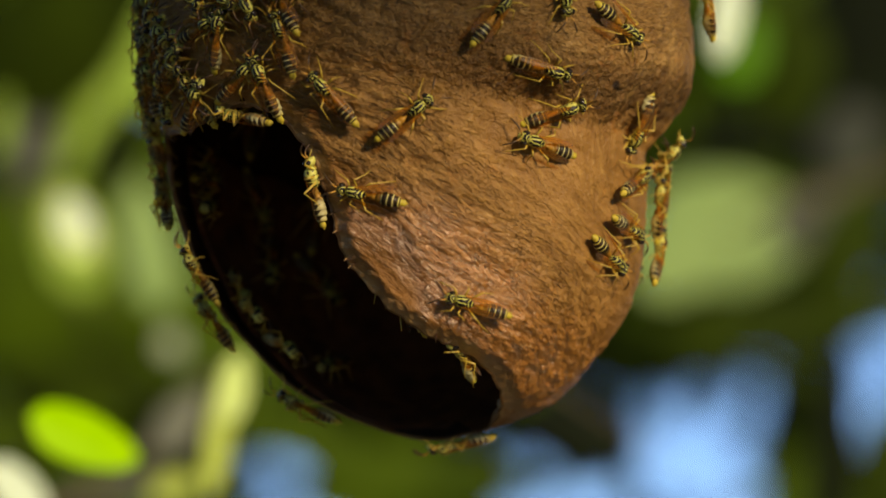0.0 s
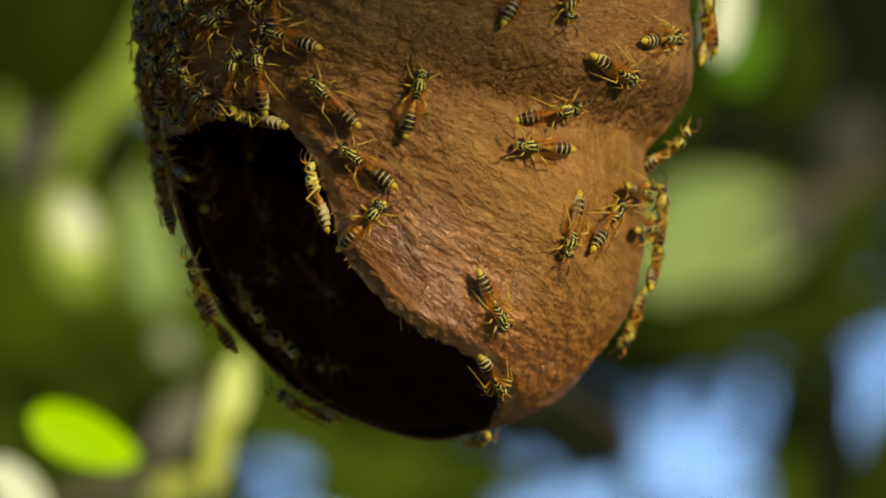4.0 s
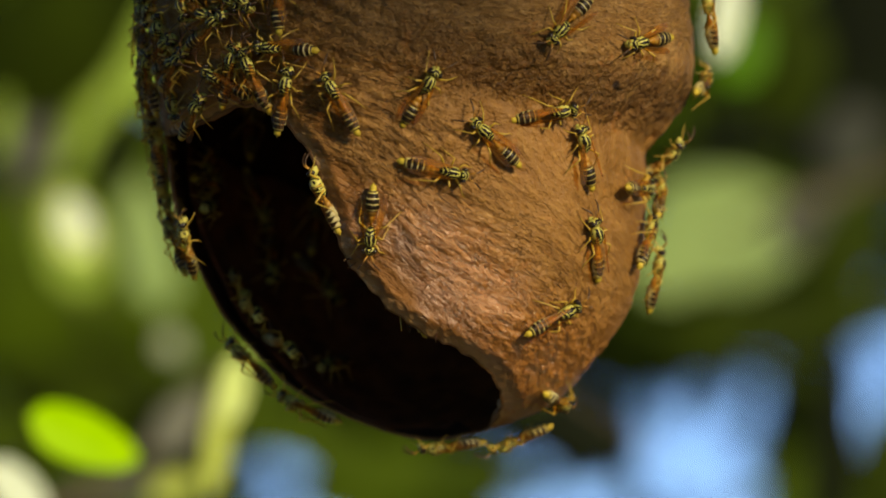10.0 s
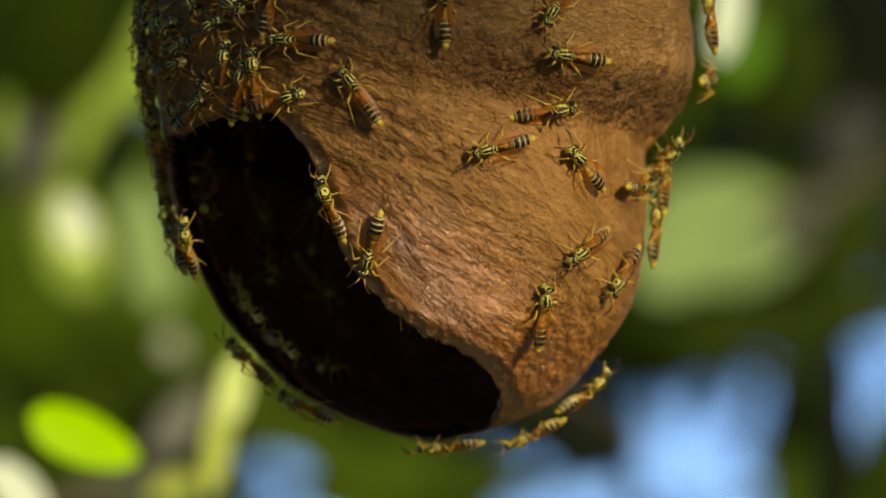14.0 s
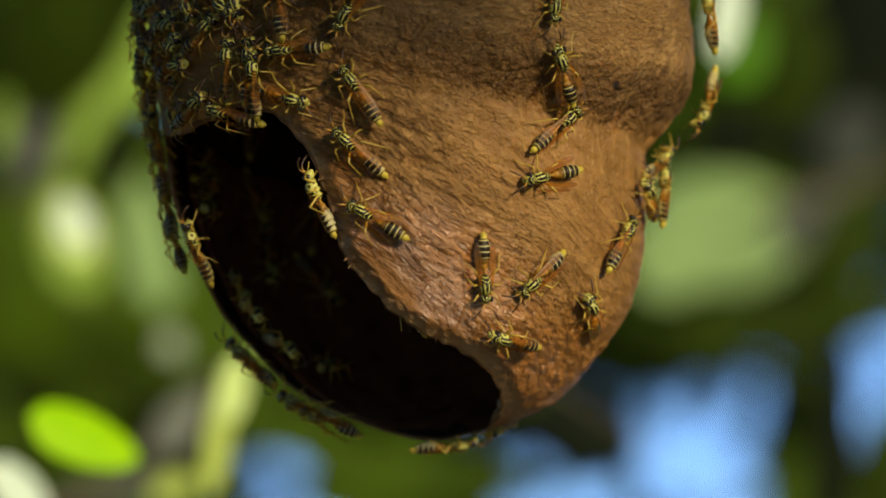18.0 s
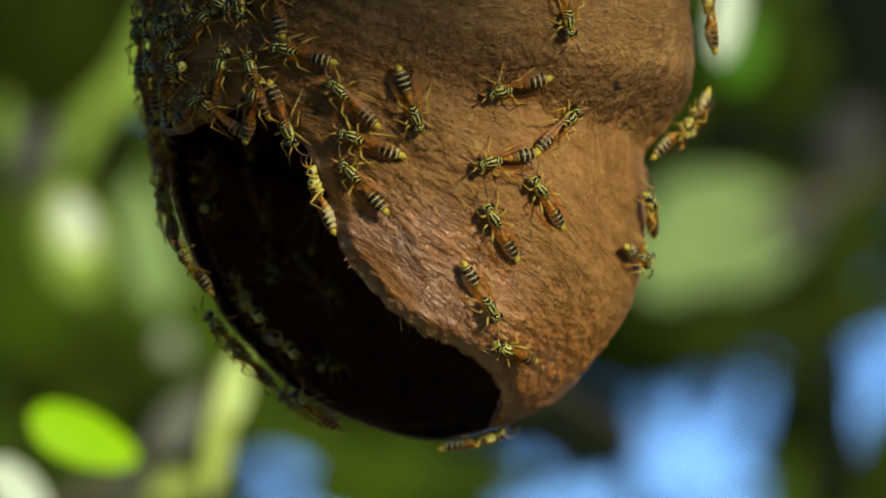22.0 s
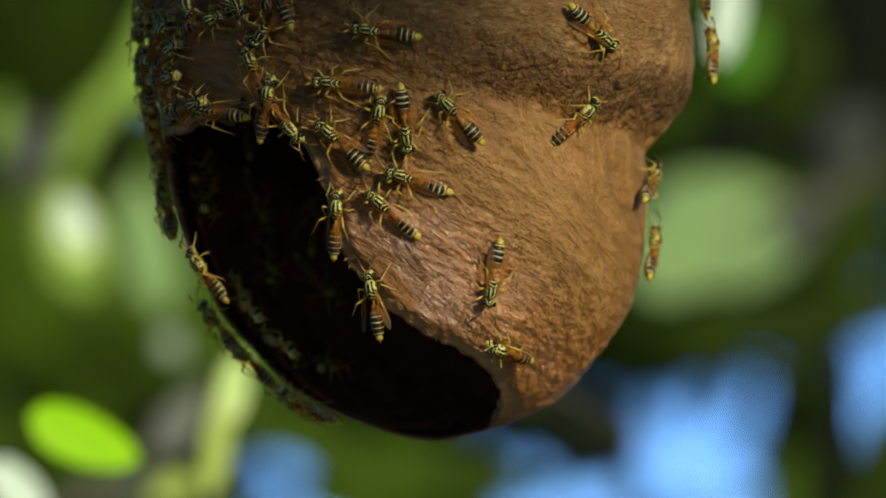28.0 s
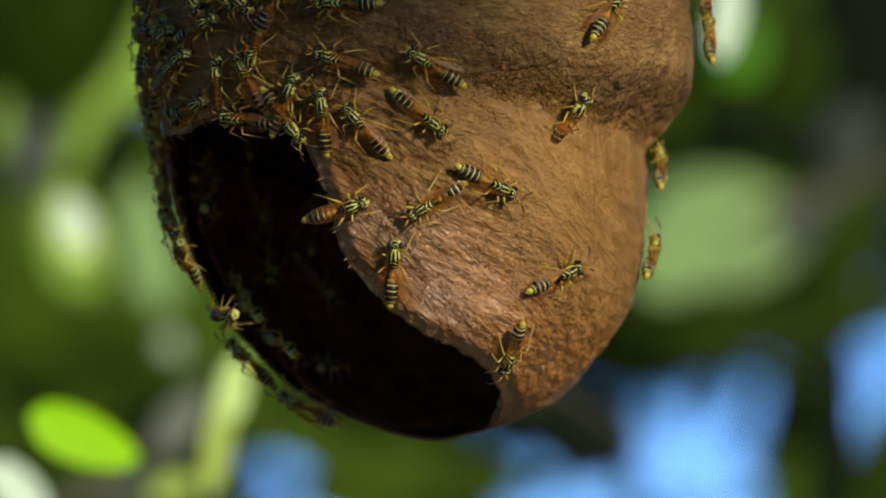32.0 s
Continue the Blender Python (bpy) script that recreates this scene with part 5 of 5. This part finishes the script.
    crawl(WASPS[24], [(0, at(264.9, -8.1, -21, -2.8, False, 180)), (24.5, at(264.9, -8.1, -21, -2.8, False, 180)), (25.2, at(258.9, -9.1, -30, -1.2, False, 140)), (25.8, at(253.3, -8.2, -46, 1.2, False, 100)), (26.5, at(255.9, -6.9, -22, 0.0, False, 40)), (28, at(258.4, -7.6, -2)), (29, at(261.9, -5.0, 26)), (30, at(263.0, -2.0, 7)), (31, at(262.6, -1.6, 2)), (32, at(264.7, -2.2, 17))])
    crawl(WASPS[25], [(0, at(244.0, 36.4, -14)), (1, at(242.6, 36.0, -54)), (2, at(241.6, 37.5, -49)), (3, at(243.6, 37.2, -67)), (6, at(244.1, 34.8, -74)), (7, at(244.9, 34.6, -71)), (9, at(244.3, 34.2, -73)), (10, at(242.7, 34.2, -86)), (12, at(243.6, 34.6, -81)), (13, at(244.3, 35.0, -86)), (14, at(246.1, 35.6, -87)), (17, at(246.1, 34.6, -86)), (18, at(245.1, 34.0, -92)), (19, at(245.4, 34.1, -86)), (20, at(245.3, 34.2, -82)), (21, at(245.8, 34.2, -77)), (22, at(246.4, 33.7, -73)), (23, at(246.7, 33.3, -96)), (24, at(249.0, 32.6, -131)), (25, at(248.5, 30.7, -132)), (26.5, at(243.9, 34.0, -131)), (28, at(240.5, 37.4, -139)), (29, at(240.0, 38.5, -149)), (30, at(239.5, 37.8, -139)), (31, at(240.2, 35.3, -146)), (32, at(236.6, 33.6, -163))])
    crawl(WASPS[26], [(0, at(233.3, 29.7, 52)), (1, at(233.9, 29.9, 69)), (2, at(234.1, 30.3, 38)), (3, at(232.1, 30.1, 20)), (6, at(229.7, 29.5, 35)), (8, at(227.9, 28.8, 30)), (9, at(227.0, 29.1, 39)), (10, at(230.6, 31.1, 23)), (12, at(232.0, 30.7, 8)), (13, at(233.1, 28.9, 19)), (14, at(232.8, 28.3, 24)), (17, at(234.2, 28.2, 15)), (18, at(235.3, 31.8, 10)), (19, at(236.6, 35.3, 5)), (20, at(237.1, 36.3, 2)), (21, at(237.6, 32.2, 15)), (22, at(236.0, 25.2, 25)), (23, at(235.8, 24.7, 25)), (24, at(234.3, 24.5, 22)), (25, at(235.7, 25.2, 27)), (28, at(239.3, 25.5, 20)), (29, at(238.7, 25.9, 8)), (30, at(238.2, 25.5, 6)), (31, at(242.9, 25.6, 27)), (32, at(244.3, 25.9, 29))])
    crawl(WASPS[27], [(0, at(217.1, 27.5, -29)), (3, at(218.0, 27.6, -45)), (6, at(223.4, 26.9, -33)), (7, at(232.7, 24.0, -16)), (8, at(232.6, 25.5, -14)), (9, at(229.2, 26.3, -47)), (10, at(227.3, 29.0, -61)), (11, at(226.4, 28.6, -48)), (12, at(222.5, 27.2, -36)), (13, at(223.8, 27.2, -47)), (17, at(225.9, 24.3, -53)), (18, at(227.4, 23.5, -70)), (19, at(226.6, 23.5, -71)), (21, at(224.2, 23.8, -48)), (25, at(224.1, 24.4, -44)), (28, at(223.4, 24.0, -76)), (29, at(226.1, 24.9, -58)), (30, at(224.8, 23.9, -80)), (31, at(230.3, 23.1, -69)), (32, at(231.2, 22.4, -79))])
    crawl(WASPS[28], [(0, at(227.5, 37.2, 18)), (1, at(227.3, 37.8, 11)), (3, at(226.3, 37.3, 25)), (4.5, at(225.0, 38.7, 74)), (6, at(222.5, 40.0, 105)), (9, at(222.1, 40.5, 109)), (12, at(221.4, 39.9, 111)), (12.5, at(225.9, 35.4, 74)), (13, at(227.4, 30.9, 23)), (14, at(228.5, 31.5, 13)), (17, at(229.8, 31.9, 14)), (18, at(229.5, 31.8, 13)), (19, at(227.5, 30.5, 22)), (20, at(227.7, 29.9, 30)), (21, at(227.3, 29.5, 32)), (22, at(227.3, 30.3, 25)), (23, at(226.9, 28.4, 34)), (24, at(227.6, 27.5, 36)), (25, at(227.8, 26.8, 42)), (26.5, at(232.0, 34.1, -41)), (28, at(235.0, 40.9, -93)), (28.5, at(230.9, 33.8, -39)), (29, at(224.4, 26.1, 47)), (31, at(221.9, 26.1, 28)), (32, at(226.2, 28.7, 8))])
    crawl(WASPS[29], [(0, at(130.0, -12.0, 320)), (15, at(150.0, -18.0, 300)), (17.5, at(168.0, -20.0, 300)), (19, at(177.5, -17.9, -2, 0.5, False, 42)), (20, at(177.4, -17.0, -2, 0.5, False, 42)), (21, at(177.3, -14.6, -2, 0.5, False, 42)), (22, at(177.2, -13.4, -1, 0.5, False, 42)), (23, at(177.1, -11.6, -1, 0.5, False, 42)), (24, at(177.0, -9.6, -1, 0.5, False, 42)), (25, at(177.0, -7.0, -1, 0.5, False, 42)), (28, at(177.1, -11.8, -1, 0.5, False, 42)), (29, at(177.0, -9.7, -1, 0.5, False, 42)), (30, at(177.1, -10.3, -1, 0.5, False, 42)), (30.5, at(177.1, -10.2, 51, 0.5, False, 42)), (31, at(177.1, -10.3, 82, 0.5, False, 42)), (32, at(205.2, -10.6, 88))])
    crawl(WASPS[30], [(0, at(177.0, 8.5, -90, 0.5, False, 42)), (0.5, at(177.0, 7.7, -73, 0.5, False, 42)), (1, at(177.0, 6.9, -20, 0.5, False, 42)), (2, at(177.1, 14.6, -22, 0.5, False, 42)), (2.5, at(177.0, 17.3, -68, 0.5, False, 42)), (3, at(197.6, 19.8, -86)), (6, at(177.0, 0.4, 0, 0.5, False, 42)), (7, at(177.0, -0.4, 0, 0.5, False, 42)), (8, at(177.0, 1.9, -32, 0.5, False, 42)), (9, at(177.0, 2.1, -26, 0.5, False, 42)), (19, at(177.0, 1.7, -38, 0.5, False, 42)), (20, at(177.0, 1.4, -40, 0.5, False, 42)), (21, at(177.0, 4.0, -23, 0.5, False, 42)), (22, at(177.0, 7.0, -21, 0.5, False, 42)), (25, at(177.0, 7.9, -32, 0.5, False, 42)), (28, at(177.0, 7.4, -39, 0.5, False, 42)), (31, at(177.0, 6.0, 0, 0.5, False, 42)), (32, at(177.0, 4.0, 0, 0.5, False, 42))])
    crawl(WASPS[31], [(0, at(199.7, -2.4, -14)), (3, at(199.5, -3.4, 1)), (6, at(177.0, -7.8, -49, 0.5, False, 42)), (7, at(205.9, 4.4, -47)), (8, at(201.7, 2.3, 24)), (16, at(202.5, 1.8, 22)), (19, at(206.9, 0.8, -14)), (21, at(198.7, -1.0, -23)), (22, at(197.1, -1.4, -29)), (23, at(201.7, -0.7, -27)), (25, at(200.8, -1.3, -27)), (28, at(204.5, -2.5, -25)), (29, at(201.7, -3.8, -17)), (32, at(197.3, 0.5, 8))])
    crawl(WASPS[32], [(0, at(177.1, -10.7, -1, 0.5, False, 42)), (2, at(177.1, -11.7, -1, 0.5, False, 42)), (3, at(177.1, -10.4, -1, 0.5, False, 42)), (5, at(177.2, -14.1, -2, 0.5, False, 42)), (6, at(177.5, -17.8, -2, 0.5, False, 42)), (32, at(177.5, -17.9, -2, 0.5, False, 42))])
    crawl(WASPS[33], [(0, at(178.5, -26.0, -3, 0.5, False, 42)), (32, at(178.6, -26.1, -3, 0.5, False, 42))])
    crawl(WASPS[34], [(0, at(120.0, -20.0, 230)), (14, at(140.0, -18.0, 230)), (17, at(179.3, -28.5, -3, 0.5, False, 42)), (20, at(178.8, -27.2, -3, 0.5, False, 42)), (24, at(207.8, -25.0, 26)), (28, at(197.9, -25.1, 15)), (32, at(178.6, -26.2, -3, 0.5, False, 42))])
    crawl(WASPS[35], [(0, at(332.3, -33.6, -145, -0.6)), (1, at(345.1, -33.4, -157, -0.6)), (2, at(350.6, -33.1, -169, -0.6)), (2.5, at(351.8, -32.8, 141, -0.6)), (3, at(349.4, -32.5, 109, -0.6)), (6, at(352.8, -32.6, 108, -0.6)), (7, at(352.9, -32.5, 110, -0.6)), (8, at(331.5, -33.4, 135, -0.6)), (8.5, at(349.6, -33.6, 163, -0.6)), (9, at(338.2, -33.6, -144, -0.6)), (10, at(296.5, -33.7, -106, -0.6)), (11, at(278.4, -33.7, -83, -0.6)), (13, at(258.2, -33.7, -71, -0.6)), (14, at(288.7, -33.7, -104, -0.6)), (14.75, at(343.1, -33.7, -158, -0.6)), (15.5, at(343.7, -33.4, 129, -0.6)), (16, at(343.3, -33.4, 84, -0.6)), (16.5, at(342.2, -33.4, 33, -0.6)), (17, at(331.8, -33.4, 40, -0.6)), (19, at(339.0, -33.6, 19, -0.6)), (20, at(340.6, -33.4, 25, -0.6)), (21, at(346.9, -33.4, 18, -0.6)), (22, at(351.4, -32.5, 15, -0.6)), (23, at(353.9, -32.0, 4, -0.6)), (24, at(354.6, -31.1, 4, -0.6)), (25, at(348.9, -30.7, 16, -0.6)), (26.5, at(20.0, -24.0, 20, -0.6)), (28, at(40.0, -10.0, 10, -0.6)), (32, at(45.0, -2.0, 5, -0.6))])
    crawl(WASPS[36], [(0, at(20.0, 0.0, 190)), (3, at(10.0, -8.0, 200)), (6, at(356.7, -23.7, -178)), (7, at(356.1, -27.1, -178, 0.4)), (8, at(355.3, -30.0, -177, 1.1)), (9, at(354.9, -30.7, -176, 1.5)), (10, at(354.5, -31.1, -176, 1.5)), (11, at(354.7, -30.9, -176, 1.6)), (12, at(354.9, -30.8, -176, 1.6)), (13, at(355.1, -30.5, -177, 1.6)), (14, at(355.2, -30.2, -177, 1.6)), (17, at(330.0, -31.0, 200)), (18.5, at(50.0, -29.0, 200)), (32, at(60.0, -20.0, 200))])
    crawl(WASPS[37], [(0, at(251.3, 11.6, -5, 1.2, False, -92)), (1, at(251.6, 11.4, -9, 1.2, False, -92)), (3, at(251.5, 11.1, -8, 1.2, False, -92)), (6, at(251.4, 10.2, -7, 1.2, False, -92)), (9, at(251.8, 9.7, -7, 1.2, False, -92)), (10, at(252.8, 10.5, -15, 1.2, False, -82)), (12, at(252.3, 9.5, -9, 1.2, False, -88)), (13, at(253.5, 9.4, -9, 1.2, False, -82)), (14, at(253.3, 8.7, -12, 0.0, False, -40)), (17, at(252.1, 7.0, -17, 1.2, False, -88)), (18, at(251.6, 9.9, -14, 1.2, False, -88)), (19, at(251.5, 11.3, -7, 1.2, False, -92)), (21, at(251.8, 10.9, -11, 1.2, False, -92)), (23, at(252.3, 10.0, -11, 1.2, False, -92)), (25, at(252.1, 9.0, -10, 1.2, False, -92)), (26.5, at(252.9, 7.4, -1, 0.0, False, -40)), (28, at(253.6, 6.0, 14, 0.0, False, -5)), (29, at(254.7, 4.7, 31)), (30, at(255.5, 4.6, 35)), (31, at(255.7, 7.0, 33)), (32, at(255.6, 7.1, 81))])
    crawl(WASPS[38], [(0, at(262, 52, 200)), (22.5, at(260, 50, 200)), (22.7, at(258.5, 46, 200)), (22.8, free(-19.5, -54, 38.5, 60, 0, 160)), (22.9, free(-22.4, -57, 34.3, 60, 0, 160)), (23.0, free(-32.1, -60, 7.1, 50, 0, 150)), (23.1, free(-48, -62, -18.5, 50, 0, 145)), (23.2, free(-63.6, -64, -38, 50, 0, 145)), (23.4, free(-110, -66, -80, 50, 0, 145)), (24, free(-260, -66, -200, 50, 0, 145)), (32, free(-280, -66, -210, 50, 0, 145))])
    spread(WASPS[38], 22.8)
    crawl(WASPS[39], [(0, at(205, 31, 40)), (8.1, at(198, 30, -60)), (8.2, at(192, 30, -90)), (8.3, free(-58.0, -12, 30, 30, 0, 100)), (8.4, free(-63.5, -22, 18, 30, 0, 130)), (8.5, free(-69, -30, 5, 30, 0, 140)), (8.65, free(-90, -40, -20, 30, 0, 140)), (9.2, free(-260, -60, -120, 30, 0, 140)), (32, free(-280, -60, -120, 30, 0, 140))])
    spread(WASPS[39], 8.3)
    crawl(WASPS[40], [(0, at(196, 35, 20)), (7, at(199, 33, 60)), (12.3, at(192, 31, -30)), (12.4, at(188, 31, -70)), (12.5, free(-55.5, -12, 29.5, 20, 0, 80)), (12.6, free(-65, -20, 27.4, 20, 0, 85)), (12.75, free(-95, -30, 25, 20, 0, 85)), (13.3, free(-260, -60, 20, 20, 0, 85)), (32, free(-280, -60, 20, 20, 0, 85))])
    spread(WASPS[40], 12.5)
    # the rest of the cluster shuffles about its places
    rnd = random.Random(17)
    for thing, (az, v, heading) in SHUFFLERS:
        rows, t = [], 0.0
        while t < SPAN:
            rows.append((round(t, 1), at(az + rnd.gauss(0, 1.0), v + rnd.gauss(0, 0.7), heading + rnd.gauss(0, 14), rnd.uniform(0.0, 0.5), False, 35 if az < 192 else 0)))
            t += rnd.uniform(2.0, 5.0)
        rows.append((SPAN, at(az + rnd.gauss(0, 1.0), v + rnd.gauss(0, 0.7), heading + rnd.gauss(0, 14), 0.2, False, 35 if az < 192 else 0)))
        crawl(thing, rows)


motions()
